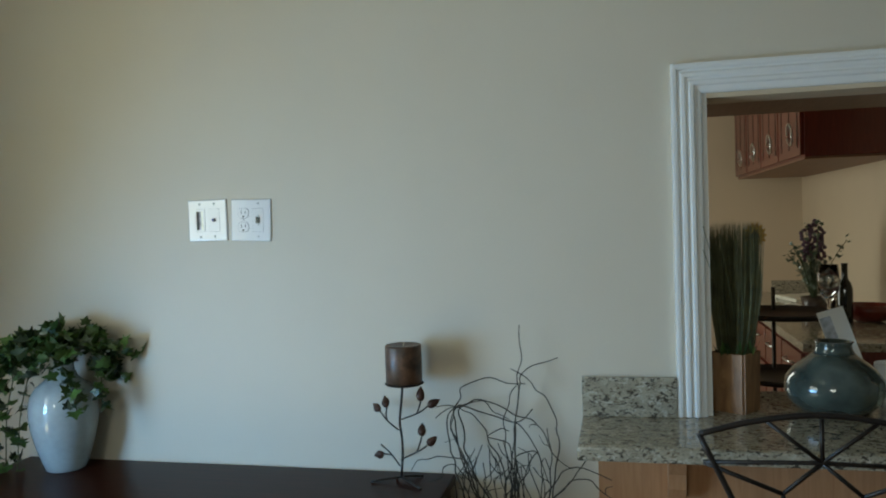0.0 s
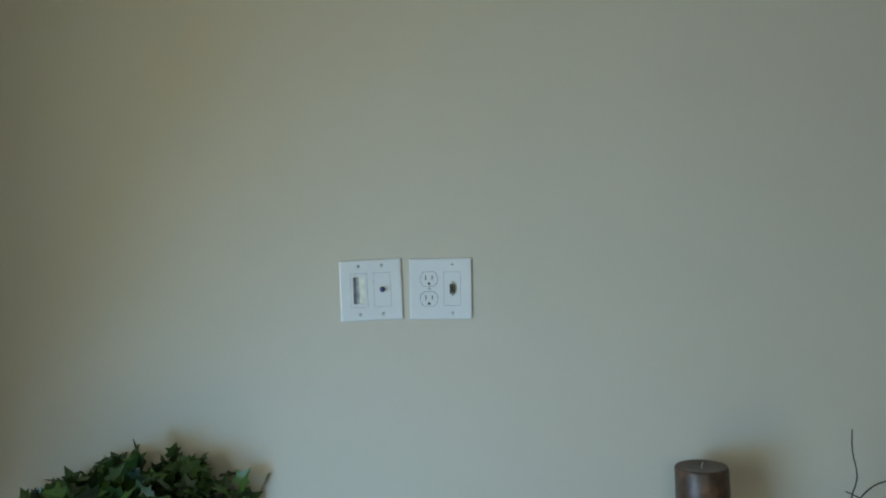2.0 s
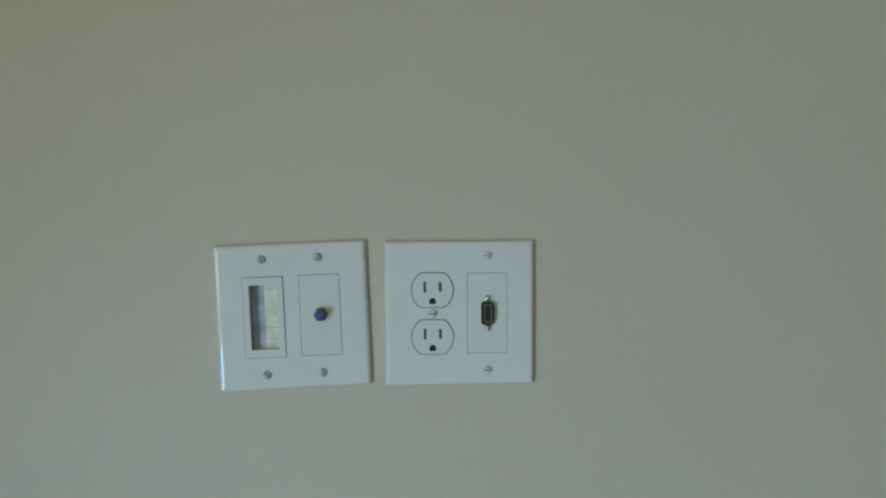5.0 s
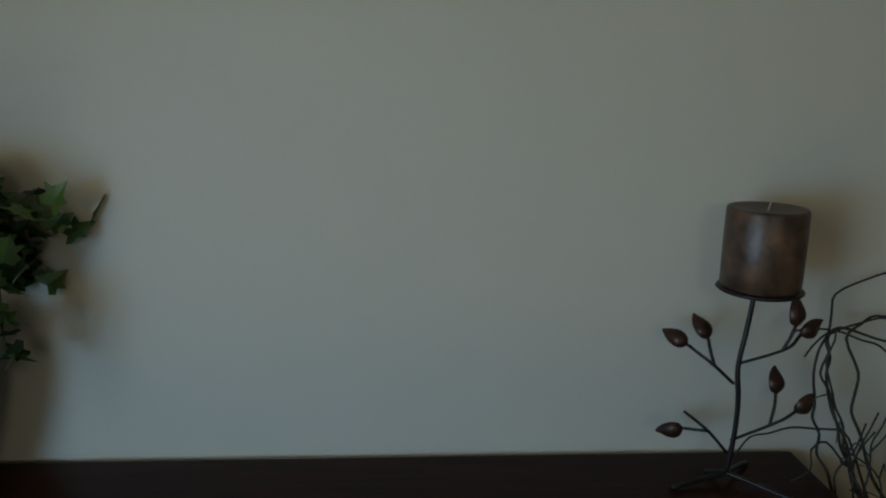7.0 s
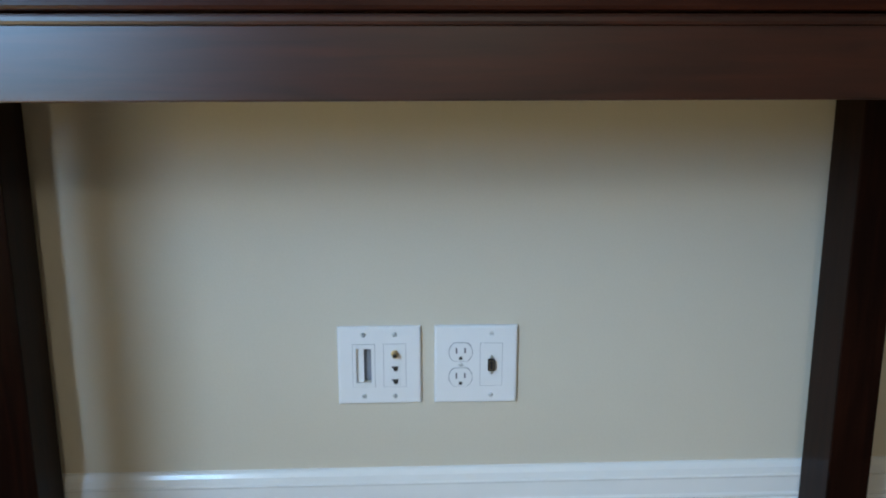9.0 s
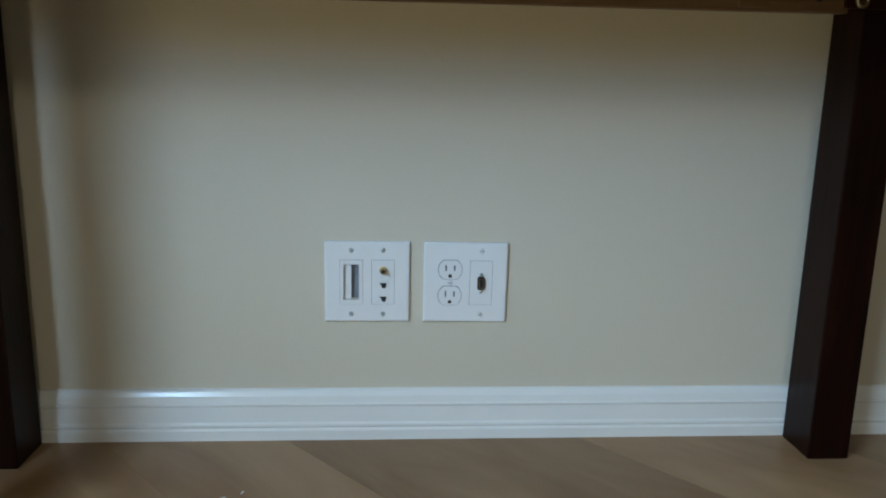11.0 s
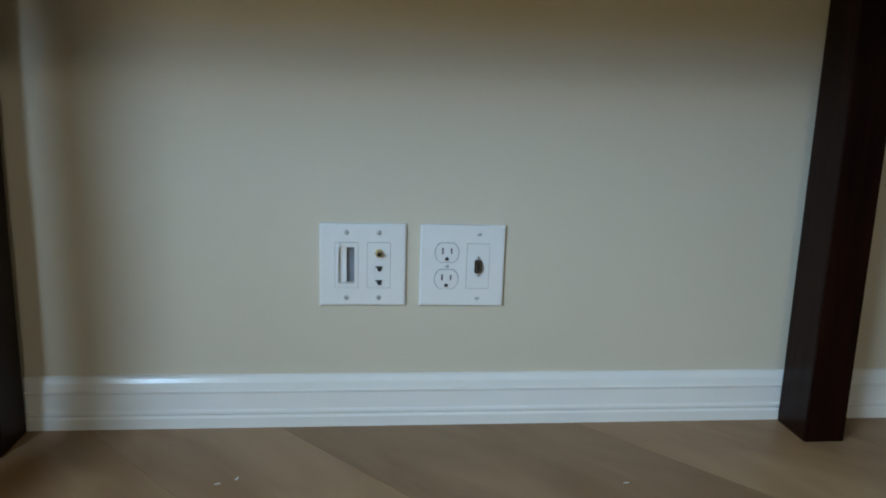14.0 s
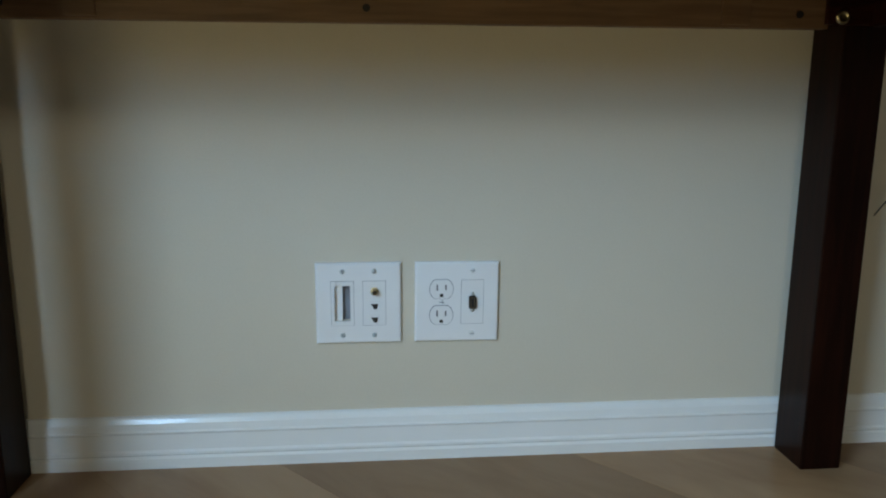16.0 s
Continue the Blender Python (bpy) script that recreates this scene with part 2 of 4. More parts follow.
def holed_slab(bm, x0, x1, z0, z1, y0, y1, holes):
    """An upright slab between y0 and y1, with rectangular holes (x0, x1, z0, z1) through it."""
    xs = sorted({x0, x1, *[v for h in holes for v in h[:2]]})
    zs = sorted({z0, z1, *[v for h in holes for v in h[2:]]})
    solid = lambda i, k: 0 <= i < len(xs) - 1 and 0 <= k < len(zs) - 1 and not any(
        h[0] <= xs[i] and xs[i + 1] <= h[1] and h[2] <= zs[k] and zs[k + 1] <= h[3] for h in holes)
    quad = lambda *c: bm.faces.new([bm.verts.new(v) for v in c])
    for i in range(len(xs) - 1):
        for k in range(len(zs) - 1):
            if not solid(i, k):
                continue
            a, b, c, d = xs[i], xs[i + 1], zs[k], zs[k + 1]
            quad((a, y0, c), (b, y0, c), (b, y0, d), (a, y0, d))
            quad((b, y1, c), (a, y1, c), (a, y1, d), (b, y1, d))
            if not solid(i - 1, k):
                quad((a, y1, c), (a, y0, c), (a, y0, d), (a, y1, d))
            if not solid(i + 1, k):
                quad((b, y0, c), (b, y1, c), (b, y1, d), (b, y0, d))
            if not solid(i, k - 1):
                quad((a, y1, c), (b, y1, c), (b, y0, c), (a, y0, c))
            if not solid(i, k + 1):
                quad((a, y0, d), (b, y0, d), (b, y1, d), (a, y1, d))
    bmesh.ops.remove_doubles(bm, verts=bm.verts, dist=1e-5)
    return bm


def finish(name, bm, material):
    bmesh.ops.recalc_face_normals(bm, faces=bm.faces)
    me = bpy.data.meshes.new(name)
    bm.to_mesh(me)
    bm.free()
    me.materials.append(material)
    return new(name, me)


def part(name, bm, material, parent, label=""):
    ob = finish(name, bm, material)
    ob.parent = parent
    return tagged(ob, label) if label else ob


def thing(name, label, category, at=(0, 0, 0), group="", turn=(0, 0, 0)):
    ob = new(name)
    ob.empty_display_size = 0.05
    ob.matrix_basis = pose(*at, *turn)
    return tagged(ob, label, category, group)


def structure(name, bm, material, label, category):
    return tagged(finish(name, bm, material), label, category, kind="structure")


B = bmesh.new

# ---- the room ----
CEIL = 2.6
OPEN_X0, OPEN_X1, OPEN_Z0, OPEN_Z1 = 1.386, 2.75, 0.938, 1.815
UL, UR = (-0.0348, 1.5335, 0.4), (0.1070, 1.5300, -1.7)     # upper plates: x, z, turn
LL, LR = (-0.0797, 0.2645, 0.0), (0.0765, 0.2640, -0.4)    # lower plates
US, LS = 1.015, 1.075                                       # plate sizes against 125 mm


def slot_hole(c, s):
    return (c[0] - 0.0352 * s, c[0] - 0.0120 * s, c[1] - 0.0270 * s, c[1] + 0.0270 * s)


HOLES = [(OPEN_X0, OPEN_X1, OPEN_Z0, OPEN_Z1), slot_hole(UL, US), slot_hole(LL, LS)]
structure("wall_north", holed_slab(B(), WEST_X - 0.12, 5.0, 0, CEIL, 0, 0.12, HOLES), M_WALL, "cream painted drywall with a pass-through to the kitchen", "wall")
structure("wall_south", holed_slab(B(), WEST_X, 5.0, 0, CEIL, ROOM_Y - 0.12, ROOM_Y, WINDOWS), M_WALL, "plain cream painted wall with a high window", "wall")
west = holed_slab(B(), ROOM_Y - 0.12, 0, 0, CEIL, 0, 0.12, [PATIO])
west.transform(Matrix(((0, -1, 0, WEST_X), (1, 0, 0, 0), (0, 0, 1, 0), (0, 0, 0, 1))))
structure("wall_west", west, M_WALL, "cream painted side wall with a glazed patio door", "wall")
structure("wall_east", box(B(), 5.0, 5.12, ROOM_Y - 0.12, 4.4, 0, CEIL), M_WALL, "plain cream painted side wall", "wall")
structure("ceiling", box(B(), WEST_X - 0.12, 5.12, ROOM_Y - 0.12, 4.5, CEIL, CEIL + 0.1), M_CEIL, "off-white painted ceiling", "ceiling")
structure("ground", box(B(), -40, 40, -40, 40, -0.30, -0.12), M_GARDEN, "dry garden ground outside the windows", "ground")

M_FLOOR = mat("tan_floor_tile", (0.34, 0.22, 0.135), 0.34, vary=0.10, scale=5, fine=0.12, fine_scale=60, coat=0.1)
floor = structure("floor", box(B(), WEST_X - 0.12, 5.12, ROOM_Y - 0.12, 4.5, -0.10, -0.004), M_FLOOR, "tan polished floor laid on the diagonal", "floor")

BASE_SHAPE = [(0, 0), (-0.016, 0), (-0.0165, 0.022), (-0.0135, 0.026), (-0.0135, 0.028), (-0.0165, 0.031), (-0.0165, 0.036), (-0.0135, 0.040),
        (-0.0130, 0.074), (-0.0145, 0.076), (-0.0150, 0.079), (-0.0125, 0.082), (-0.0105, 0.096), (-0.0070, 0.104), (-0.0040, 0.108), (0, 0.109)]
BASE = [(y, z * 0.775) for y, z in BASE_SHAPE]
structure("baseboard", extrude_profile(B(), BASE, WEST_X, 1.0995), M_TRIM, "glossy white moulded baseboard along the wall", "baseboard")

# casing round the pass-through: fluted boards
FLUTE = [(0, 0), (0, -0.020), (0.006, -0.022), (0.012, -0.021), (0.015, -0.014), (0.019, -0.014), (0.024, -0.021), (0.031, -0.021), (0.035, -0.015),
         (0.039, -0.015), (0.044, -0.021), (0.051, -0.020), (0.054, -0.013), (0.062, -0.012), (0.068, -0.010), (0.071, -0.006), (0.071, 0)]
FLUTE = [(u * 1.09, v) for u, v in FLUTE]


def casing_board(name, points):
    """points: functions of the profile's distance to the two ends of the board."""
    bm = B()
    a = [bm.verts.new(points(u, v, 0)) for u, v in FLUTE]
    b = [bm.verts.new(points(u, v, 1)) for u, v in FLUTE]
    n = len(FLUTE)
    for k in range(n):
        bm.faces.new((a[k], a[(k + 1) % n], b[(k + 1) % n], b[k]))
    bm.faces.new(list(reversed(a)))
    bm.faces.new(b)
    return bm


OX0, OX1, OZ1 = OPEN_X0 - 0.0774, OPEN_X1 + 0.0774, OPEN_Z1 + 0.0774
trim = tagged(new("trim"), "white fluted wooden casing round the pass-through", "casing", kind="structure")
part("side_casing", casing_board("side", lambda u, v, e: (OX0 + u, v, OZ1 - u if e else 0.973)), M_TRIM, trim)
part("side_casing", casing_board("side", lambda u, v, e: (OX1 - u, v, OZ1 - u if e else 0.973)), M_TRIM, trim)
part("head_casing", casing_board("head", lambda u, v, e: (OX1 - u if e else OX0 + u, v, OZ1 - u)), M_TRIM, trim)
part("jamb_lining", box(B(), OPEN_X0 - 0.001, OPEN_X0 + 0.012, 0.0, 0.125, 0.973, OPEN_Z1), M_TRIM, trim)
part("head_lining", box(B(), OPEN_X0 + 0.012, OPEN_X1, 0.0, 0.125, OPEN_Z1 - 0.012, OPEN_Z1 + 0.001), M_KWALL, trim)

# window frames
for x0, x1, z0, z1 in WINDOWS:
    win = tagged(new("window_1"), "white framed window letting in daylight", "window", kind="structure")
    for x in (x0, x1):
        part("window_frame", box(B(), x - 0.03, x + 0.03, ROOM_Y - 0.02, ROOM_Y + 0.03, z0, z1, 0.004), M_TRIM, win)
    for z in (z0, z1):
        part("window_frame", box(B(), x0, x1, ROOM_Y - 0.018, ROOM_Y + 0.028, z - 0.03, z + 0.03, 0.004), M_TRIM, win)
door = tagged(new("door_1"), "white framed glazed patio door letting in daylight", "door", kind="structure")
y0, y1, z0, z1 = PATIO
for y in (y0, y1):
    part("door_frame", box(B(), WEST_X - 0.03, WEST_X + 0.02, y - 0.03, y + 0.03, z0, z1, 0.004), M_TRIM, door)
for z in (z0, z1):
    part("door_frame", box(B(), WEST_X - 0.028, WEST_X + 0.018, y0, y1, z - 0.03, z + 0.03, 0.004), M_TRIM, door)
part("mid_rail", box(B(), WEST_X - 0.026, WEST_X + 0.016, y0, y1, 0.62, 0.68, 0.004), M_TRIM, door)
structure("kitchen_wall_north", box(B(), -0.4, 3.4, 4.3, 4.4, 0, CEIL), M_KWALL, "warm tan painted kitchen wall", "wall")
structure("kitchen_wall_east", box(B(), 2.56, 2.66, 0.90, 4.3, 0, CEIL), M_KWALL, "warm tan painted kitchen wall", "wall")
structure("kitchen_wall_west", box(B(), -0.40, -0.30, 0.12, 4.3, 0, CEIL), M_KWALL, "warm tan painted kitchen wall", "wall")
structure("kitchen_header", box(B(), 0.9, 3.40, 0.125, 0.47, OPEN_Z1 - 0.006, CEIL - 0.062), M_UNDERSIDE, "brown dropped header over the pass-through", "header")
structure("kitchen_ceiling", box(B(), -0.30, 3.40, 0.12, 4.3, CEIL - 0.06, CEIL - 0.004), M_KWALL, "tan painted kitchen ceiling", "ceiling")


# ---- wall plates ----
def flat(bm, m):
    bm.transform(m)
    return bm


def screw(parent, x, z, y=-0.0062, material=None, turn=0):
    bm = B()
    lathe(bm, [(0.0036, 0), (0.0036, 0.0006), (0.0025, 0.0013), (0.0006, 0.0016)], segments=14)
    bm.transform(pose(x, y, z, 90))
    s = part("screw", bm, material or M_SCREW, parent)
    part("slot", flat(box(B(), -0.0032, 0.0032, -0.0020, -0.0010, -0.0005, 0.0005), pose(x, y, z, 0, turn)), M_GREYLINER, s)


def plate_body(parent, holes, w=0.1255, h=0.1222):
    bm = holed_slab(B(), -w / 2 + 0.004, w / 2 - 0.004, -h / 2 + 0.004, h / 2 - 0.004, -0.0060, -0.0036, holes)
    # rounded rim that slopes back to the wall
    rim = [(0.004, -0.0060), (0.0022, -0.0057), (0.0008, -0.0046), (0.0, -0.0028), (0.0, -0.0003)]
    loops = []
    for inset, y in rim:
        a, b = w / 2 - inset, h / 2 - inset
        loops.append([bm.verts.new(c) for c in ((-a, y, -b), (a, y, -b), (a, y, b), (-a, y, b))])
    for p, q in zip(loops, loops[1:]):
        for k in range(4):
            bm.faces.new((p[k], p[(k + 1) % 4], q[(k + 1) % 4], q[k]))
    bmesh.ops.remove_doubles(bm, verts=bm.verts, dist=1e-5)
    return part("plate", bm, M_PLATE, parent)


def insert_frame(parent, x, holes, y=-0.0066):
    """A 33 x 67 mm insert in its opening, its thin shadow gap drawn as a grey strip."""
    part("gap", holed_slab(B(), x - 0.0170, x + 0.0170, -0.0340, 0.0340, -0.0061, -0.0040, [(x - 0.0155, x + 0.0155, -0.0325, 0.0325)]), M_GREYLINER, parent)
    return part("insert", holed_slab(B(), x - 0.0165, x + 0.0165, -0.0335, 0.0335, y, -0.0030, holes), M_PLATE2, parent)


def coax(parent, x, z, material, centre):
    bm = B()
    lathe(bm, [(0.0062, 0), (0.0062, 0.0030), (0.0046, 0.0034), (0.0046, 0.0095), (0.0040, 0.0100), (0.0030, 0.0100), (0.0030, 0.0088)], segments=6)
    bm.transform(pose(x, -0.0066, z, 90))
    c = part("coax_connector", bm, material, parent, "threaded metal aerial connector")
    for f in c.data.polygons:
        f.use_smooth = False
    part("core", flat(lathe(B(), [(0.0029, 0), (0.0029, 0.0099), (0.0008, 0.0101)], segments=12), pose(x, -0.0066, z, 90)), centre, c)


def rj_jack(parent, x, z):
    j = part("network_jack", box(B(), x - 0.0080, x + 0.0080, -0.0072, -0.0030, z - 0.0072, z + 0.0072, 0.0006), M_PLATE2, parent)
    bm = B()
    shape = [(-0.0050, 0.0034), (0.0050, 0.0034), (0.0050, 0.0018), (0.0034, -0.0042), (-0.0014, -0.0042), (-0.0030, 0.0010), (-0.0050, 0.0016)]
    a = [bm.verts.new((x + p, -0.0078, z + q)) for p, q in shape]
    b = [bm.verts.new((x + p, -0.0070, z + q)) for p, q in shape]
    bm.faces.new(a)
    for k in range(len(a)):
        bm.faces.new((a[k], b[k], b[(k + 1) % len(a)], a[(k + 1) % len(a)]))
    part("socket", bm, M_BLACK, j)


def recess(parent, lower):
    """The open cable slot: a steel box behind the plate, seen through the insert."""
    x0, x1, z0, z1 = -0.0350, -0.0122, -0.0268, 0.0268
    part("box_side", box(B(), x0 - 0.0005, x0 + 0.0006, -0.003, 0.030, z0, z1), M_GREY, parent)
    part("box_side", box(B(), x1 - 0.0006, x1 + 0.0005, -0.003, 0.030, z0, z1), M_GREY, parent)
    mid = (x0 + x1) / 2
    # window reflections in the steel, painted as pale and grey wing colours and ribs
    left, right = (M_PLATE, M_GREYLINER) if lower else (M_PALEGREY, M_CREAM)
    bm = box(B(), x0 + 0.0006, mid, -0.0015 if lower else 0.003, 0.005, z0, z1)
    wing = part("left_wing", bm, left, parent)
    for z in (-0.016, -0.006, 0.003, 0.015) if lower else ():
        part("rib", box(B(), x0 + 0.0012, mid - 0.0008, -0.0020, -0.0010, z - 0.0008, z + 0.0008), M_PLATE, wing)
    rest = part("right_wing", box(B(), mid, x1 - 0.0006, -0.0004 if not lower else 0.0060, 0.0085, z0, z1), right, parent)
    for z in () if lower else (-0.020, -0.011, 0.002, 0.011, 0.021):
        part("rib", box(B(), mid + 0.0005, x1 - 0.0008, -0.0016, 0.0002, z - 0.0016, z + 0.0016), M_CREAM, rest)


def media_plate(c, s, lower):
    label = "white two-gang plate with cable slot, aerial and network jacks" if lower else "white two-gang plate with cable slot and aerial connector"
    t = thing("media_wall_plate", label, "wall plate", (c[0], 0, c[1]), "white wall plates", (0, -c[2], 0))
    t.scale = (s, s, s)
    holes = [(-0.0395, -0.0075, -0.0325, 0.0325), (0.0070, 0.0390, -0.0325, 0.0325)]
    plate_body(t, holes)
    insert_frame(t, -0.0235, [(-0.0350, -0.0122, -0.0268, 0.0268)], -0.0072)
    recess(t, lower)
    insert_frame(t, 0.0230, [])
    for x in (-0.0235, 0.0230):
        for z in (0.0484, -0.0484):
            screw(t, x, z, material=M_ZINC, turn=80 + 900 * x + 400 * z)
    if lower:
        coax(t, 0.0232, 0.0185, M_BRASS, M_BLACK)
        rj_jack(t, 0.0232, -0.0045)
        rj_jack(t, 0.0232, -0.0250)
    else:
        coax(t, 0.0232, 0.0005, M_DARKSTEEL, M_BLUE)
    return t


def duplex_face(parent, x, z):
    bm = B()
    pts = []
    for k in range(48):
        a = 2 * math.pi * k / 48
        pts.append((x + 0.0172 * math.cos(a), z + max(-0.0143, min(0.0143, 0.0172 * math.sin(a)))))
    # the grey rim is the shadow gap round the face, put in as colour
    for sc, y, name, m in ((1.055, -0.0062, "rim", M_GREYLINER), (1.0, -0.0074, "face", M_PLATE2)):
        bm = B()
        a = [bm.verts.new((x + (p - x) * sc, y, z + (q - z) * sc)) for p, q in pts]
        b = [bm.verts.new((x + (p - x) * sc, -0.003, z + (q - z) * sc)) for p, q in pts]
        bm.faces.new(a)
        bm.faces.new(list(reversed(b)))
        for k in range(48):
            bm.faces.new((a[k], b[k], b[(k + 1) % 48], a[(k + 1) % 48]))
        face = part(name, bm, m, parent)
    for dx, hh in ((-0.0064, 0.0046), (0.0064, 0.0040)):
        part("blade_slot", box(B(), x + dx - 0.0011, x + dx + 0.0011, -0.0078, -0.0070, z + 0.0028 - hh, z + 0.0028 + hh), M_SLOT, face)
    bm = B()
    ring = [(x + 0.0027 * math.cos(math.pi * k / 10), z - 0.0094 + 0.0030 * math.sin(math.pi * k / 10)) for k in range(11)] + [(x - 0.0027, z - 0.0116), (x + 0.0027, z - 0.0116)]
    a = [bm.verts.new((p, -0.0078, q)) for p, q in ring]
    b = [bm.verts.new((p, -0.0070, q)) for p, q in ring]
    bm.faces.new(a)
    for k in range(len(a)):
        bm.faces.new((a[k], b[k], b[(k + 1) % len(a)], a[(k + 1) % len(a)]))
    part("earth_slot", bm, M_BLACK, face)


def power_plate(c, s):
    t = thing("power_wall_plate", "white two-gang plate with duplex outlet and video socket", "wall plate", (c[0], 0, c[1]), "white wall plates", (0, -c[2], 0))
    t.scale = (s, s, s)
    plate_body(t, [(0.0070, 0.0390, -0.0325, 0.0325)])
    insert_frame(t, 0.0230, [])
    duplex_face(t, -0.0232, 0.0198)
    duplex_face(t, -0.0232, -0.0198)
    screw(t, -0.0232, 0.0)
    for z in (0.0484, -0.0484):
        screw(t, 0.0230, z)
    # upright video socket with two jack screws
    bm = B()
    out = [(-0.0042, -0.0096), (0.0028, -0.0096), (0.0055, -0.0070), (0.0055, 0.0070), (0.0028, 0.0096), (-0.0042, 0.0096), (-0.0055, 0.0080), (-0.0055, -0.0080)]
    a = [bm.verts.new((0.0232 + x, -0.0105, z)) for x, z in out]
    b = [bm.verts.new((0.0232 + x, -0.0060, z)) for x, z in out]
    bm.faces.new(a)
    for k in range(8):
        bm.faces.new((a[k], b[k], b[(k + 1) % 8], a[(k + 1) % 8]))
    h = part("video_socket", bm, M_BLACK, t, "black upright video socket")
    part("shell", holed_slab(B(), 0.0232 - 0.0030, 0.0232 + 0.0030, -0.0074, 0.0074, -0.0110, -0.0100, [(0.0232 - 0.0025, 0.0232 + 0.0025, -0.0069, 0.0069)]), M_BRASS, h)
    for z in (-0.0125, 0.0125):
        part("jack_screw", flat(lathe(B(), [(0.0028, 0), (0.0028, 0.002), (0.0018, 0.003), (0.0006, 0.0031)], segments=6), pose(0.0232, -0.0064, z, 90)), M_STEEL, t)
    return t


media_plate(UL, US, False)
power_plate(UR, US)
media_plate(LL, LS, True)
power_plate(LR, LS)

# ---- console table ----
TX0, TX1, TY0, TZ, TC = -0.695, 0.705, -0.445, 0.797, 0.0145
LEG_IN, LEG_W = 0.6085, 0.067
AP0 = 0.6875
table = thing("console_table", "dark cherry-stained wooden console table against the wall", "table", (0, 0, 0))
part("tabletop", box(B(), TX0, TX1, TY0, -0.012, TZ - 0.026, TZ, 0.004), M_DARKWOOD, table)
AZ = TZ - 0.031
part("front_apron", box(B(), TC - LEG_IN - 0.05, TC + LEG_IN + 0.05, TY0 + 0.014, TY0 + 0.036, AP0, AZ - 0.006, 0.002), M_APRON, table)
part("apron_bead", box(B(), TC - LEG_IN - 0.08, TC + LEG_IN + 0.08, TY0 + 0.009, TY0 + 0.036, AZ - 0.008, AZ + 0.0035, 0.004), M_APRON, table)
part("back_apron", box(B(), TC - LEG_IN, TC + LEG_IN, -0.060, -0.038, AP0, TZ - 0.026, 0.002), M_RAWWOOD, table)
for sx in (-1, 1):
    x = TC + sx * (LEG_IN + 0.045)
    part("side_apron", box(B(), x - 0.011, x + 0.011, TY0 + 0.055, -0.10, AP0, TZ - 0.026, 0.002), M_DARKWOOD, table)
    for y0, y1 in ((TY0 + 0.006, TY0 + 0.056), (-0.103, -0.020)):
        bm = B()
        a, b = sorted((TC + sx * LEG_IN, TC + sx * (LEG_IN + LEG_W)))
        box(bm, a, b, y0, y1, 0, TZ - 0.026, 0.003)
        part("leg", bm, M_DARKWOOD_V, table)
for x in (-0.553, -0.446, -0.061, 0.482, 0.576):
    part("pocket_hole", flat(lathe(B(), [(0.0055, 0), (0.0055, 0.001)], segments=12), pose(x, -0.0612, AP0 + 0.020, 90)), M_BLACK, table)
for x in (-0.450, 0.478):
    part("glue_block", box(B(), x - 0.022, x + 0.022, -0.064, -0.058, AP0 + 0.004, AP0 + 0.060, 0.002), M_RAWWOOD, table)
for sx in (-1, 1):
    a, b = sorted((TC + sx * (LEG_IN - 0.034), TC + sx * (LEG_IN + 0.060)))
    part("corner_block", box(B(), a, b, -0.112, -0.1035, AP0 + 0.0015, TZ - 0.030, 0.002), M_DARKWOOD, table)
    bm = B()
    lathe(bm, [(0.0105, 0), (0.0105, 0.002), (0.0085, 0.004), (0.006, 0.005), (0.006, 0.0035), (0.002, 0.0034)], segments=18)
    bm.transform(pose(TC + sx * (LEG_IN - 0.012), -0.112, AP0 + 0.012, 90))
    part("corner_bolt", bm, M_BRASS, table, "brass corner bolt head")


# ---- ceramic vase with ivy ----
VX, VY = -0.486, -0.104
vase = thing("ceramic_vase", "pale blue-grey glazed ceramic vase on the console table", "vase", (VX, VY, TZ))
PROFILE = [(0.066, 0.0), (0.071, 0.004), (0.081, 0.030), (0.098, 0.075), (0.112, 0.125), (0.1175, 0.165), (0.1165, 0.200), (0.108, 0.228), (0.090, 0.252), (0.066, 0.268),
           (0.050, 0.282), (0.042, 0.300), (0.040, 0.325), (0.043, 0.342), (0.046, 0.350), (0.043, 0.353), (0.036, 0.348), (0.033, 0.30)]
PROFILE = [(r * 0.84, z) for r, z in PROFILE]
part("body", lathe(B(), PROFILE[:12], segments=56), M_VASE, vase)
part("neck", lathe(B(), PROFILE[11:], segments=56), M_VASE, vase)
ivy = thing("ivy_plant", "trailing green ivy in the ceramic vase", "plant", (VX + 0.013, VY - 0.012, TZ + 0.320))


def ivy_leaf(bm, at, size, rng):
    """A five-lobed leaf, folded a little along its midrib."""
    out = [(0, 0.05), (0.34, -0.12), (0.52, 0.10), (0.36, 0.30), (0.60, 0.58), (0.26, 0.58), (0.0, 1.05), (-0.26, 0.58), (-0.60, 0.58), (-0.36, 0.30), (-0.52, 0.10), (-0.34, -0.12)]
    m = Matrix.Translation(at) @ Euler((rng.uniform(-0.4, 1.6), rng.uniform(-0.9, 0.9), rng.uniform(-2.6, 2.6))).to_matrix().to_4x4()
    fold = rng.uniform(0.1, 0.4)
    mid = bm.verts.new(m @ Vector((0, 0.35 * size, -0.02 * size)))
    vs = [bm.verts.new(m @ Vector((x * size, y * size, abs(x) * fold * size - 0.12 * y * y * size))) for x, y in out]
    for k in range(len(vs)):
        bm.faces.new((mid, vs[k], vs[(k + 1) % len(vs)]))


rng = random.Random(7)
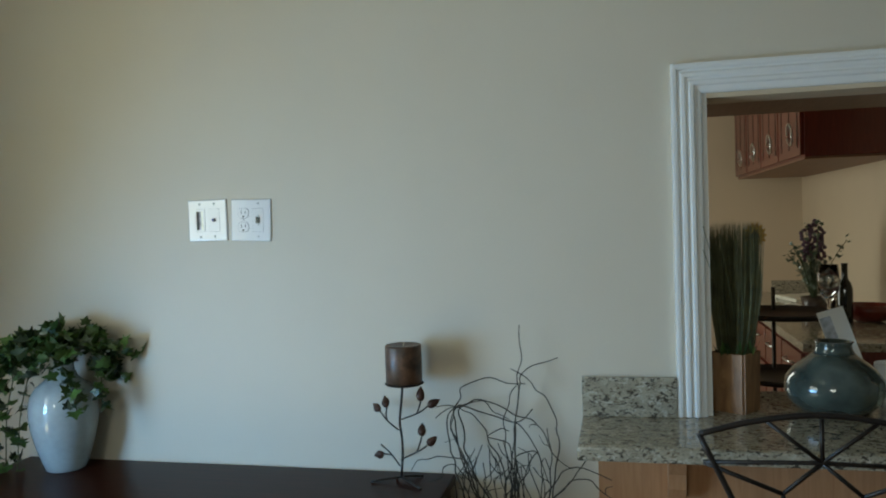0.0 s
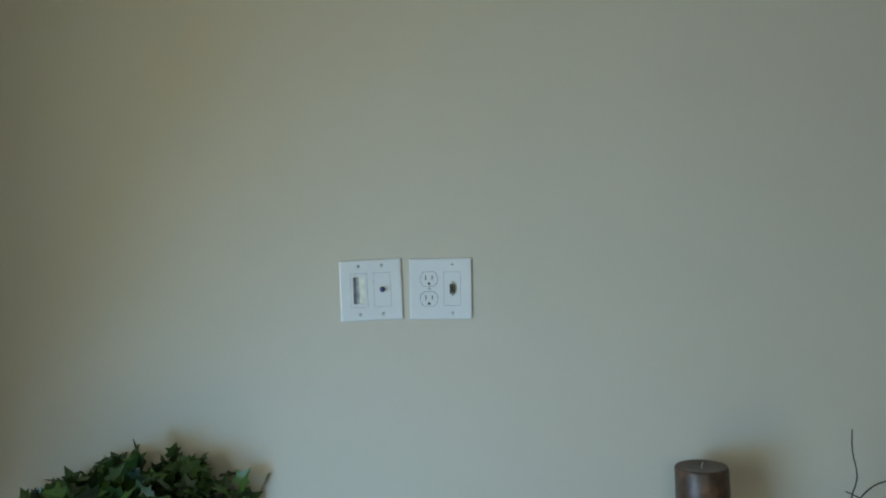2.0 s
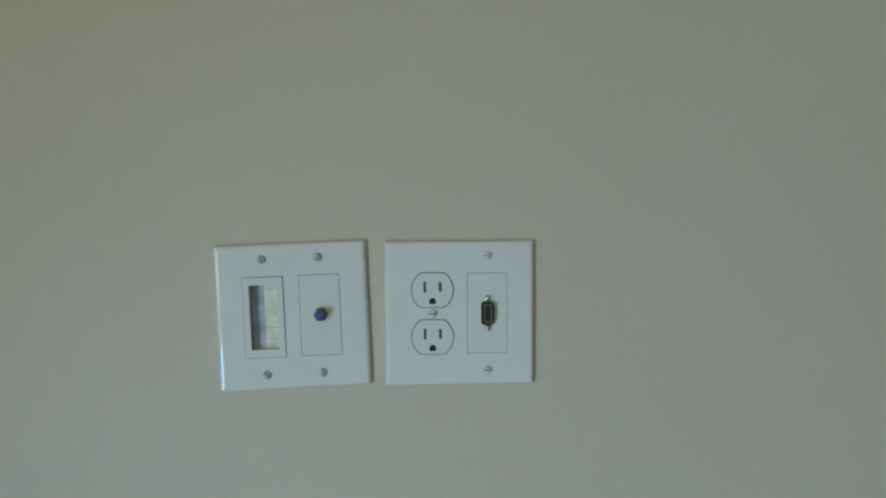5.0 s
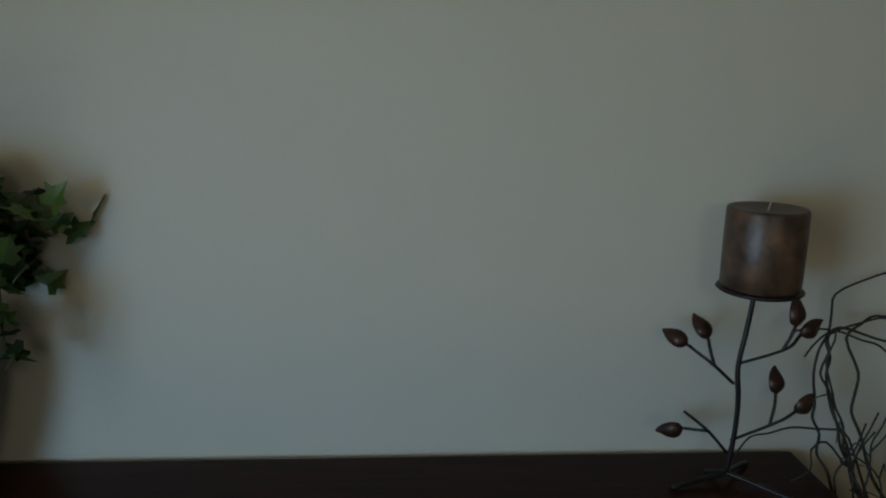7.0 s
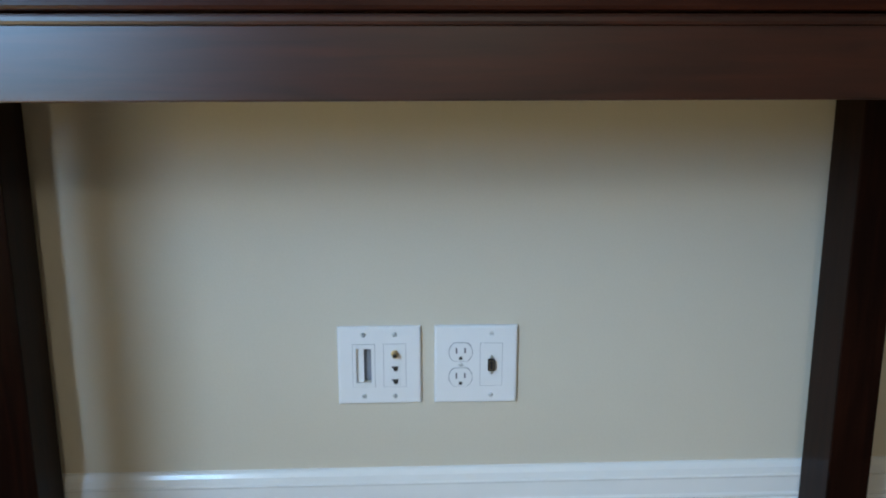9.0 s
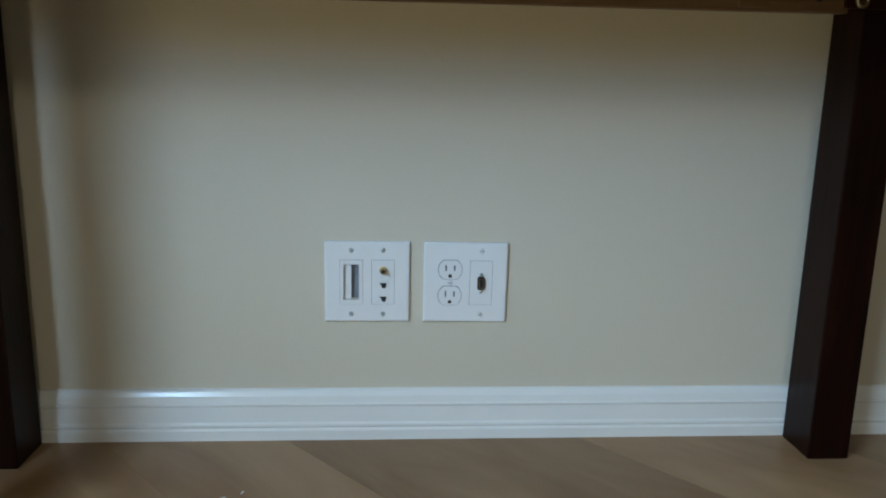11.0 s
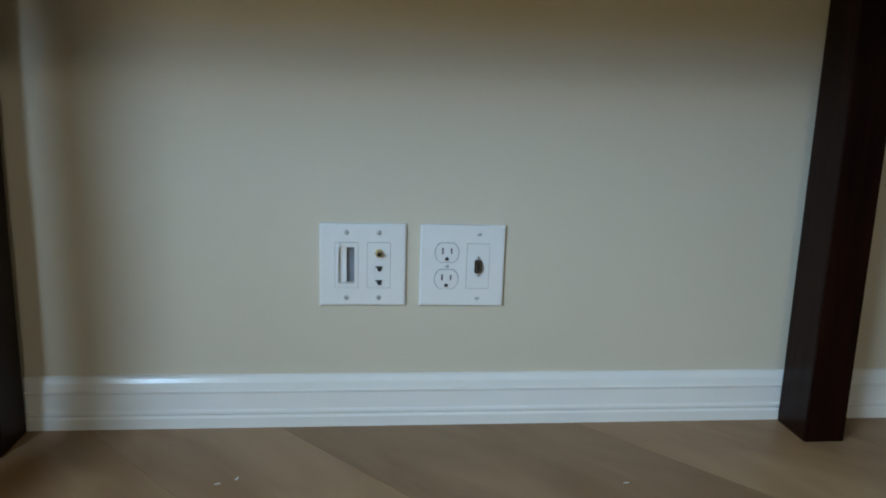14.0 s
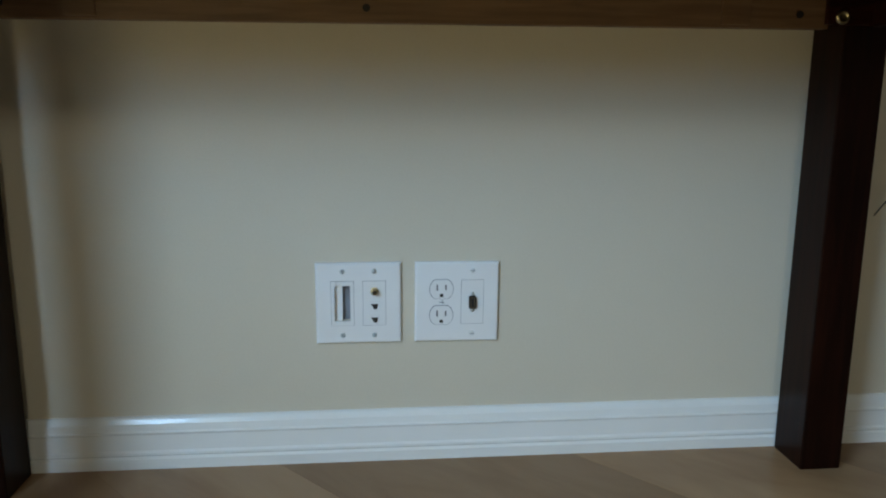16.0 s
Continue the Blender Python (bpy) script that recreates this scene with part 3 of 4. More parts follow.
# strands: ends relative to the vase's mouth, with their highest point on the way
STRANDS = [((0.185, 0.100, 0.010), 0.07), ((0.115, 0.08, -0.05), 0.09), ((0.115, 0.02, -0.13), 0.09), ((0.10, 0.09, -0.06), 0.07), ((0.10, -0.07, -0.13), 0.07),
           ((-0.22, 0.04, -0.01), 0.08), ((-0.20, -0.05, -0.14), 0.10), ((-0.165, -0.06, -0.30), 0.07), ((-0.155, -0.03, -0.33), 0.07), ((-0.24, 0.05, 0.02), 0.06),
           ((0.02, -0.13, 0.0), 0.08), ((-0.06, -0.13, -0.02), 0.09), ((0.08, 0.06, 0.09), 0.08), ((-0.08, 0.05, 0.09), 0.07), ((0.09, -0.08, 0.03), 0.08),
           ((-0.13, -0.08, 0.03), 0.08), ((0.0, 0.0, 0.10), 0.05), ((-0.15, 0.02, 0.06), 0.07)]
for k, (end, rise) in enumerate(STRANDS):
    e = Vector(end)
    side = Vector((rng.uniform(-0.03, 0.03), rng.uniform(-0.02, 0.02), 0))
    path = curve([(0.01 * (k % 3 - 1), 0, -0.06), Vector((e.x * 0.18, e.y * 0.2, 0.04)), Vector((e.x * 0.55, e.y * 0.6, rise * 0.75 + max(0, e.z * 0.4))) + side,
                  Vector((e.x * 0.9, e.y * 0.9, e.z * 0.45 + rise * 0.4)) + side * 0.6, e], 7)
    part("vine", tube(B(), path, [0.0016] * len(path), 5), M_STEM, ivy)
    bm = B()
    for p in path[7:]:
        for _ in range(1 if k == 0 else 2):
            ivy_leaf(bm, p + Vector((rng.uniform(-0.022, 0.022), rng.uniform(-0.022, 0.022), rng.uniform(-0.016, 0.018))), rng.uniform(0.024, 0.044), rng)
    part("leaves", bm, M_IVY, ivy)

# ---- candle stand ----
CX, CY = 0.588, -0.096
stand = thing("candle_stand", "black iron tree-shaped candle stand with bronzed leaves", "candle holder", (0, 0, 0))
SX = CX - 0.018
stem_path = curve([(SX, CY, TZ + 0.012), (SX + 0.006, CY, TZ + 0.07), (SX + 0.006, CY, TZ + 0.12), (SX + 0.001, CY, TZ + 0.165), (SX + 0.007, CY, TZ + 0.215), (SX + 0.013, CY, TZ + 0.272)], 6)
part("stem", tube(B(), stem_path, 0.0036, 8), M_IRON, stand)
part("cup", lathe(B(), [(0.004, TZ + 0.266), (0.050, TZ + 0.2695), (0.054, TZ + 0.2725), (0.053, TZ + 0.2745), (0.006, TZ + 0.2725)], (CX, CY), 28), M_IRON, stand)
for ends in (((-0.082, -0.020), (0.050, 0.045)), ((-0.02, 0.02), (0.070, -0.060))):
    (ax, ay), (bx, by) = ends
    part("foot", tube(B(), curve([(SX + ax, CY + ay, TZ + 0.003), (SX + ax * 0.4, CY + ay * 0.4, TZ + 0.010), (SX, CY, TZ + 0.013), (SX + bx * 0.4, CY + by * 0.4, TZ + 0.010), (SX + bx, CY + by, TZ + 0.003)], 5), 0.0034, 7), M_IRON, stand)


def iron_leaf(parent, base, tip, width):
    base, tip = Vector(base), Vector(tip)
    d = tip - base
    side = d.cross(Vector((0.1, -1, 0.15))).normalized() * width
    nrm = side.cross(d).normalized()
    bm = B()
    prev = None
    for k in range(9):
        t = k / 8
        w = (math.sin(math.pi * t ** 0.75) ** 0.8 if 0 < t < 1 else 0.04)
        c = base + d * t + nrm * 0.004 * math.sin(t * 5)
        row = [bm.verts.new(c - side * w - nrm * 0.002), bm.verts.new(c + nrm * 0.0015), bm.verts.new(c + side * w - nrm * 0.002)]
        if prev:
            for q in range(2):
                bm.faces.new((prev[q], prev[q + 1], row[q + 1], row[q])).smooth = True
        prev = row
    ext = bmesh.ops.extrude_face_region(bm, geom=bm.faces[:])
    bmesh.ops.translate(bm, verts=[v for v in ext["geom"] if isinstance(v, bmesh.types.BMVert)], vec=-nrm * 0.0012)
    return part("leaf", bm, M_BRONZE, parent)


# branches: start on the stem, mid, end, leaf base and tip, as offsets (x, y, z) from the stem's foot
BRANCHES = [
    [(-0.003, 0, 0.137), (-0.050, -0.005, 0.163), (-0.077, 0.02, 0.182), (-0.106, 0.04, 0.198)],
    [(-0.050, -0.005, 0.163), (-0.054, 0.0, 0.178), (-0.055, 0.01, 0.193), (-0.068, 0.03, 0.223)],
    [(-0.001, 0, 0.163), (0.038, -0.01, 0.186), (0.061, 0.0, 0.201), (0.094, 0.004, 0.219)],
    [(0.034, -0.01, 0.184), (0.042, -0.012, 0.203), (0.046, -0.013, 0.216), (0.047, -0.013, 0.256)],
    [(0.001, 0, 0.058), (0.040, -0.01, 0.088), (0.060, -0.012, 0.102), (0.086, -0.014, 0.125)],
    [(0.030, -0.008, 0.081), (0.038, 0.0, 0.105), (0.041, 0.006, 0.119), (0.042, 0.012, 0.155)],
    [(-0.002, 0, 0.041), (-0.044, 0.008, 0.068), (-0.076, 0.015, 0.093), None],
    [(-0.044, 0.008, 0.068), (-0.060, 0.018, 0.066), (-0.071, 0.024, 0.065), (-0.106, 0.032, 0.056)],
]
for pts in BRANCHES:
    at = [Vector(((SX + p[0] if abs(p[0]) < 0.004 else CX + p[0] * 1.02), CY + p[1], TZ + p[2] * 1.04)) for p in pts if p]
    ln = curve(at[:3], 5)
    br = part("branch", tube(B(), ln, 0.0022, 6), M_IRON, stand)
    if pts[3]:
        iron_leaf(br, at[2], at[3], 0.0115)
candle = thing("pillar_candle", "dark brown mottled pillar candle on the iron stand", "candle", (CX, CY, TZ + 0.2748))
part("wax", lathe(B(), [(0.047, 0.0), (0.0495, 0.003), (0.0500, 0.05), (0.0495, 0.100), (0.0475, 0.1035), (0.043, 0.1025), (0.020, 0.0995), (0.004, 0.099)], segments=40), M_CANDLE, candle)
part("wick", tube(B(), [(0, 0, 0.098), (0.001, 0, 0.105), (0.003, 0, 0.110)], 0.0011, 6), M_WICK, candle)

# ---- curly willow ----
WX, WY = 0.92, -0.13
fv = thing("floor_vase", "dark slender floor vase between the table and the bar", "vase", (WX, WY, 0))
part("body", lathe(B(), [(0.05, 0), (0.055, 0.005), (0.060, 0.10), (0.058, 0.25), (0.042, 0.36), (0.035, 0.42), (0.040, 0.45), (0.036, 0.45), (0.030, 0.42)], segments=32), M_FLOORVASE, fv)
willow = thing("curly_willow", "bundle of twisted dark willow twigs in a floor vase", "dried branches", (0, 0, 0))


def curly(start, points, r0, r1, wiggle, seed):
    rr = random.Random(seed)
    ctrl = [Vector(start)]
    pts = [Vector(p) for p in points]
    for a, b in zip([ctrl[0], *pts], pts):
        n = max(1, int((b - a).length / 0.026))
        for k in range(1, n + 1):
            t = k / n
            w = wiggle * (0.4 if k == n else 1)
            ctrl.append(a.lerp(b, t) + Vector((rr.uniform(-w, w), rr.uniform(-w, w), rr.uniform(-w, w))))
    ln = curve(ctrl, 3)
    return tube(B(), ln, [r0 + (r1 - r0) * k / (len(ln) - 1) for k in range(len(ln))], 5), ln


S = (WX, WY, 0.40)
seed = iter(range(40, 200))


def twig(*points, thick=0.0034, wiggle=0.0055, sides=2):
    """One twisted twig out of the floor vase, with short side shoots."""
    k = next(seed)
    bm, ln = curly(S, points, thick, 0.0013, wiggle, k)
    tw = part("twig", bm, M_TWIG, willow)
    rr = random.Random(k)
    for q in range(sides):
        p = ln[rr.randrange(len(ln) // 2, len(ln) - 3)]
        sub, _ = curly(p, [p + Vector((rr.uniform(-0.02, 0.02), rr.uniform(-0.012, 0.012), rr.uniform(0.0, 0.03))), p + Vector((rr.uniform(-0.035, 0.035), rr.uniform(-0.02, 0.02), rr.uniform(-0.01, 0.05)))], 0.0015, 0.0008, 0.004, 500 + 7 * k + q)
        part("side_twig", sub, M_TWIG, tw)


# the stems that climb to one knot and arch over from it
twig((0.77, -0.10, 0.70), (0.715, -0.06, 0.816), (0.701, -0.06, 0.898), (0.698, -0.06, 0.973), (0.716, -0.05, 0.994), (0.728, -0.03, 1.017), (0.729, -0.03, 1.045), (0.771, -0.03, 1.065), (0.815, -0.03, 1.076), (0.859, -0.03, 1.06), (0.911, -0.03, 1.057), sides=0)
twig((0.83, -0.10, 0.66), (0.781, -0.07, 0.754), (0.729, -0.07, 0.889), (0.709, -0.07, 0.957), (0.718, -0.06, 0.996), (0.690, -0.05, 0.998), (0.662, -0.05, 0.994), sides=0)
twig((0.84, -0.11, 0.68), (0.802, -0.08, 0.771), (0.746, -0.08, 0.887), (0.745, -0.08, 0.948), (0.728, -0.07, 0.991), (0.782, -0.05, 1.019), (0.829, -0.05, 1.005), (0.884, -0.05, 0.975), (0.926, -0.05, 0.967), (0.961, -0.05, 0.928), (0.984, -0.05, 0.873), (1.031, -0.05, 0.832))
twig((0.82, -0.09, 0.69), (0.765, -0.07, 0.79), (0.722, -0.06, 0.90), (0.712, -0.05, 0.985), (0.733, -0.05, 1.002), (0.781, -0.05, 0.985), (0.831, -0.05, 0.974), (0.889, -0.05, 0.95), (0.924, -0.05, 0.908), (0.953, -0.05, 0.842), (0.967, -0.05, 0.793), sides=1)
twig((0.87, -0.12, 0.66), (0.855, -0.09, 0.771), (0.854, -0.09, 0.838), (0.809, -0.09, 0.941), (0.773, -0.08, 0.983), (0.72, -0.06, 1.001), (0.690, -0.07, 0.985), (0.668, -0.08, 0.970), sides=0)
twig((0.83, -0.10, 0.66), (0.775, -0.08, 0.76), (0.735, -0.07, 0.86), (0.706, -0.06, 0.94), (0.72, -0.05, 0.99), (0.76, -0.05, 1.008), (0.80, -0.05, 1.012), (0.822, -0.05, 0.985), (0.87, -0.06, 0.965))
# the tall middle ones
twig((0.885, -0.10, 0.75), (0.88, -0.05, 0.95), (0.895, -0.05, 1.043), (0.891, -0.05, 1.085), (0.905, -0.05, 1.129), (0.899, -0.05, 1.178), (0.901, -0.05, 1.222), wiggle=0.003, sides=0)
twig((0.89, -0.11, 0.75), (0.884, -0.06, 0.959), (0.9, -0.06, 1.064), (0.903, -0.06, 1.087), (0.932, -0.06, 1.113), (1.004, -0.06, 1.136), wiggle=0.003, sides=0)
twig((0.97, -0.10, 0.70), (0.986, -0.06, 0.809), (1.0, -0.06, 0.883), (0.996, -0.06, 0.968), (0.965, -0.06, 1.031), (0.907, -0.06, 1.087), (0.877, -0.06, 1.104), wiggle=0.004, sides=0)
twig((0.875, -0.11, 0.75), (0.866, -0.09, 0.87), (0.855, -0.07, 0.967), (0.869, -0.07, 1.01), (0.873, -0.07, 1.041), (0.895, -0.07, 1.066), sides=1)
twig((0.88, -0.11, 0.72), (0.876, -0.10, 0.84), (0.87, -0.10, 0.915), (0.834, -0.10, 0.926), (0.816, -0.10, 0.931), (0.85, -0.10, 0.951), (0.871, -0.10, 0.945))
twig((0.89, -0.11, 0.74), (0.887, -0.10, 0.879), (0.929, -0.10, 0.893), (0.947, -0.10, 0.884), (0.962, -0.10, 0.78), sides=1)
twig((0.87, -0.12, 0.72), (0.878, -0.10, 0.86), (0.884, -0.09, 0.96), (0.91, -0.08, 0.972), (0.935, -0.08, 1.0), sides=1)
# low ones to both sides
twig((0.82, -0.10, 0.68), (0.764, -0.07, 0.822), (0.746, -0.07, 0.856), (0.702, -0.07, 0.86), (0.667, -0.07, 0.862), (0.612, -0.07, 0.848), (0.592, -0.07, 0.822), sides=0)
twig((0.82, -0.10, 0.70), (0.76, -0.08, 0.80), (0.715, -0.08, 0.842), (0.69, -0.09, 0.838), (0.686, -0.10, 0.815), (0.655, -0.11, 0.806), sides=0)
twig((0.95, -0.13, 0.68), (0.964, -0.12, 0.787), (1.012, -0.12, 0.849), (1.047, -0.12, 0.862), (1.093, -0.12, 0.852), (1.137, -0.12, 0.833))
twig((0.95, -0.14, 0.66), (0.989, -0.14, 0.789), (1.036, -0.14, 0.833), (1.082, -0.14, 0.838), (1.131, -0.14, 0.796), (1.17, -0.14, 0.775))
twig((0.95, -0.13, 0.66), (0.987, -0.12, 0.782), (1.035, -0.12, 0.826), (1.088, -0.12, 0.904), thick=0.0042, sides=0)
twig((0.96, -0.13, 0.70), (0.98, -0.12, 0.82), (0.985, -0.11, 0.90), (0.972, -0.10, 0.955), sides=1)
twig((0.88, -0.12, 0.67), (0.832, -0.10, 0.612), (0.79, -0.10, 0.532), (0.772, -0.10, 0.467), (0.722, -0.10, 0.437), (0.702, -0.10, 0.412), sides=1)
twig((0.86, -0.14, 0.69), (0.765, -0.12, 0.692), (0.727, -0.10, 0.612), (0.724, -0.10, 0.527), (0.742, -0.10, 0.487), (0.774, -0.10, 0.467), sides=1)
for k in range(20):
    q = random.Random(400 + k)
    x = 0.742 + 0.012 * k
    twig((x * 0.5 + 0.45, -0.13, 0.64), (x + q.uniform(-0.02, 0.02), -0.11, 0.74), (x + q.uniform(-0.03, 0.02), -0.10, 0.81), (x + q.uniform(-0.05, 0.04), -0.09, 0.85 + q.uniform(-0.02, 0.06)), thick=0.0028, wiggle=0.008)

# ---- breakfast bar ----
structure("bar_panel", box(B(), 1.100, 3.4, -0.022, 0.0, 0, 0.937), M_TANWOOD, "tan wooden panel under the breakfast bar", "panel")
bar = thing("bar_counter", "speckled beige and black granite breakfast bar", "counter", (0, 0, 0))
part("counter_slab", box(B(), 1.062, 3.38, -0.290, 0.32, 0.9380, 0.9715, 0.003), M_GRANITE, bar)
part("front_nosing", box(B(), 1.060, 3.38, -0.303, -0.290, 0.9365, 0.9710, 0.006), M_GRANITE, bar, "rounded polished front edge")
splash = tagged(finish("backsplash", box(B(), 1.062, 1.3080, -0.024, -0.001, 0.972, 1.0765, 0.002), M_GRANITE), "short speckled granite upstand on the bar", "backsplash")
corbel = thing("corbel", "carved tan wooden bracket under the bar", "bracket", (1.300, -0.0225, 0.9375))
bm = B()
prof = [(0, 0), (-0.17, 0), (-0.17, -0.018), (-0.12, -0.035), (-0.075, -0.06), (-0.05, -0.10), (-0.045, -0.14), (-0.03, -0.165), (0, -0.17)]
a = [bm.verts.new((-0.022, y, z)) for y, z in prof]
b = [bm.verts.new((0.022, y, z)) for y, z in prof]
bm.faces.new(a)
bm.faces.new(list(reversed(b)))
for k in range(len(prof)):
    bm.faces.new((a[k], b[k], b[(k + 1) % len(prof)], a[(k + 1) % len(prof)]))
part("bracket", bm, M_TANWOOD, corbel)

# ---- iron bar chair ----
chair = thing("bar_chair", "black wrought-iron bar chair with a spoked fan back", "chair", (1.519, -0.60, 0))
CW, CZ0, CZ1 = 0.213, 0.90, 1.091
for sx in (-1, 1):
    part("back_post", tube(B(), curve([(sx * 0.16, 0.0, 0.0), (sx * 0.125, 0.0, 0.70), (sx * (CW - 0.080), 0.0, CZ0), (sx * CW, 0, CZ1)], 5), 0.0058, 8), M_IRON, chair)
    part("front_leg", tube(B(), [(sx * 0.19, 0.36, 0), (sx * 0.17, 0.34, 0.62)], 0.0058, 8), M_IRON, chair)
    part("side_stretcher", tube(B(), [(sx * 0.18, 0, 0.25), (sx * 0.186, 0.35, 0.25)], 0.0042, 8), M_IRON, chair)
part("top_rail", tube(B(), curve([(-CW, 0, CZ1), (-CW * 0.55, 0, CZ1 + 0.026), (0, 0, CZ1 + 0.040), (CW * 0.55, 0, CZ1 + 0.026), (CW, 0, CZ1)], 6), 0.0058, 8), M_IRON, chair)
hub = Vector((0, 0, CZ1 - 0.048))
part("middle_rail", tube(B(), [(-CW + 0.006, 0, CZ1 - 0.053), hub, (CW - 0.006, 0, CZ1 - 0.053)], 0.0042, 8), M_IRON, chair)
for x, z in ((-0.095, CZ1 + 0.028), (0, CZ1 + 0.034), (0.095, CZ1 + 0.028), (-0.068, CZ1 - 0.108), (0.068, CZ1 - 0.108)):
    part("spoke", tube(B(), [hub, (x, 0, z)], 0.0042, 8), M_IRON, chair)
for sx in (-1, 1):
    part("spoke", tube(B(), [(sx * (CW - 0.01), 0, CZ1 - 0.055), (sx * 0.068, 0, CZ1 - 0.108)], 0.0042, 8), M_IRON, chair)
for sx in (-1, 1):
    part("short_bar", tube(B(), [(sx * 0.068, 0, CZ1 - 0.108), (sx * 0.060, 0, CZ0 + 0.012)], 0.0042, 8), M_IRON, chair)
part("lower_rail", tube(B(), [(-CW + 0.075, 0, CZ0 + 0.012), (CW - 0.075, 0, CZ0 + 0.012)], 0.007, 8), M_IRON, chair)
part("seat", box(B(), -0.20, 0.20, -0.01, 0.38, 0.62, 0.66, 0.015), M_FLOORVASE, chair, "dark padded seat")
part("foot_rail", tube(B(), [(-0.186, 0.35, 0.2), (0.186, 0.35, 0.2)], 0.007, 8), M_IRON, chair)

# ---- things on the bar ----
BARZ = 0.972
pot = thing("wooden_planter", "square tapered planter of carved tan wood on the bar", "planter", (1.468, 0.085, BARZ), turn=(0, 0, -35))
bm = B()
rings = [[bm.verts.new((sx * w, sy * w, z)) for sx, sy in ((-1, -1), (1, -1), (1, 1), (-1, 1))] for w, z in ((0.046, 0), (0.049, 0.158), (0.044, 0.158), (0.042, 0.13))]
for p, q in zip(rings, rings[1:]):
    for k in range(4):
        bm.faces.new((p[k], p[(k + 1) % 4], q[(k + 1) % 4], q[k]))
bm.faces.new(list(reversed(rings[0])))
bm.faces.new(rings[-1])
bmesh.ops.bevel(bm, geom=[e for e in bm.edges if e.calc_length() > 0.15], offset=0.006, segments=2, affect="EDGES")
part("pot", bm, M_POTWOOD, pot)
grass = thing("ornamental_grass", "dense clipped block of dried grey-green grass", "plant", (1.468, 0.085, BARZ + 0.140))
for tuft in range(40):
    bm = B()
    for _ in range(26):
        a = Vector((rng.uniform(-0.04, 0.04), rng.uniform(-0.03, 0.03), 0))
        top = Vector((a.x * 1.75 + rng.uniform(-0.008, 0.008), a.y * 1.75 + rng.uniform(-0.008, 0.008), 0.375 - 4.0 * a.x * a.x + rng.uniform(-0.015, 0.003)))
        midp = a.lerp(top, 0.5) + Vector((a.x * 0.22, a.y * 0.22, 0))
        w = Vector((math.cos(tuft + _), math.sin(tuft + _), 0)) * 0.0011
        vs = [bm.verts.new(a - w), bm.verts.new(a + w), bm.verts.new(midp + w), bm.verts.new(midp - w), bm.verts.new(top)]
        bm.faces.new((vs[0], vs[1], vs[2], vs[3]))
        bm.faces.new((vs[3], vs[2], vs[4]))
    part("grass_tuft", bm, M_GRASS, grass)
moss = B()
for k in range(150):
    a, h = rng.uniform(0, 6.28), rng.uniform(0.015, 0.05)
    foot = Vector((rng.uniform(-0.045, 0.045), rng.uniform(-0.045, 0.045), 0.012))
    tip = foot + Vector((0.018 * math.cos(a), 0.018 * math.sin(a), h))
    side = Vector((-math.sin(a), math.cos(a), 0)) * 0.0035
    moss.faces.new([moss.verts.new(v) for v in (foot, foot.lerp(tip, 0.5) + side, tip, foot.lerp(tip, 0.5) - side)])
part("moss", moss, M_IVY, grass, "green moss leaves at the base")
for k in range(9):
    a = rng.uniform(2.4, 5.0)
    part("stray_blade", tube(B(), curve([(0, 0, 0.02), (0.05 * math.cos(a), 0.05 * math.sin(a), 0.13), (0.11 * math.cos(a) - 0.03, 0.09 * math.sin(a) - 0.03, 0.20 + 0.02 * k)], 4), 0.0008, 4), M_GRASS, grass)

bottle = thing("glass_decanter", "squat blue-green hand-blown glass decanter on the bar", "decanter", (1.712, 0.085, BARZ))
part("bowl", lathe(B(), [(0.070, 0), (0.085, 0.004), (0.112, 0.030), (0.122, 0.060), (0.118, 0.090), (0.098, 0.118), (0.066, 0.142), (0.050, 0.156)], segments=48), M_TEAL, bottle)
part("neck", lathe(B(), [(0.050, 0.1565), (0.045, 0.166), (0.043, 0.178), (0.048, 0.186), (0.041, 0.187), (0.036, 0.17)], segments=48), M_TEAL, bottle)
card = thing("price_card", "white printed card leaning behind the decanter", "card", (1.822, 0.225, BARZ))
CARD = pose(0, 0, 0, -8, -17, 0)
part("sheet", flat(box(B(), -0.036, 0.036, -0.0008, 0.0008, 0, 0.262), CARD), M_PAPER, card)
part("print_block", flat(box(B(), -0.034, -0.004, -0.0016, -0.0006, 0.17, 0.245), CARD), M_PALEGREY, card, "grey printed block")
for z in (0.135, 0.150):
    part("print_bar", flat(box(B(), -0.030, 0.012, -0.0016, -0.0006, z, z + 0.006), CARD), M_PALEGREY, card)
cup = thing("white_cup", "small white ceramic cup on the bar", "cup", (1.868, 0.15, BARZ))
part("body", lathe(B(), [(0.024, 0), (0.028, 0.004), (0.038, 0.06), (0.040, 0.118), (0.037, 0.118), (0.034, 0.06), (0.022, 0.01)], segments=28), M_PLATE, cup)
goblet = thing("wine_glass", "clear stemmed wine glass on the bar", "glass", (1.748, 0.27, BARZ))
goblet.scale = (1, 1, 1.1)
part("bowl", lathe(B(), [(0.034, 0), (0.034, 0.003), (0.005, 0.010), (0.0045, 0.24), (0.016, 0.252), (0.027, 0.278), (0.029, 0.305), (0.024, 0.342), (0.022, 0.342), (0.027, 0.305), (0.025, 0.280), (0.004, 0.256)], segments=28), M_GLASS, goblet)

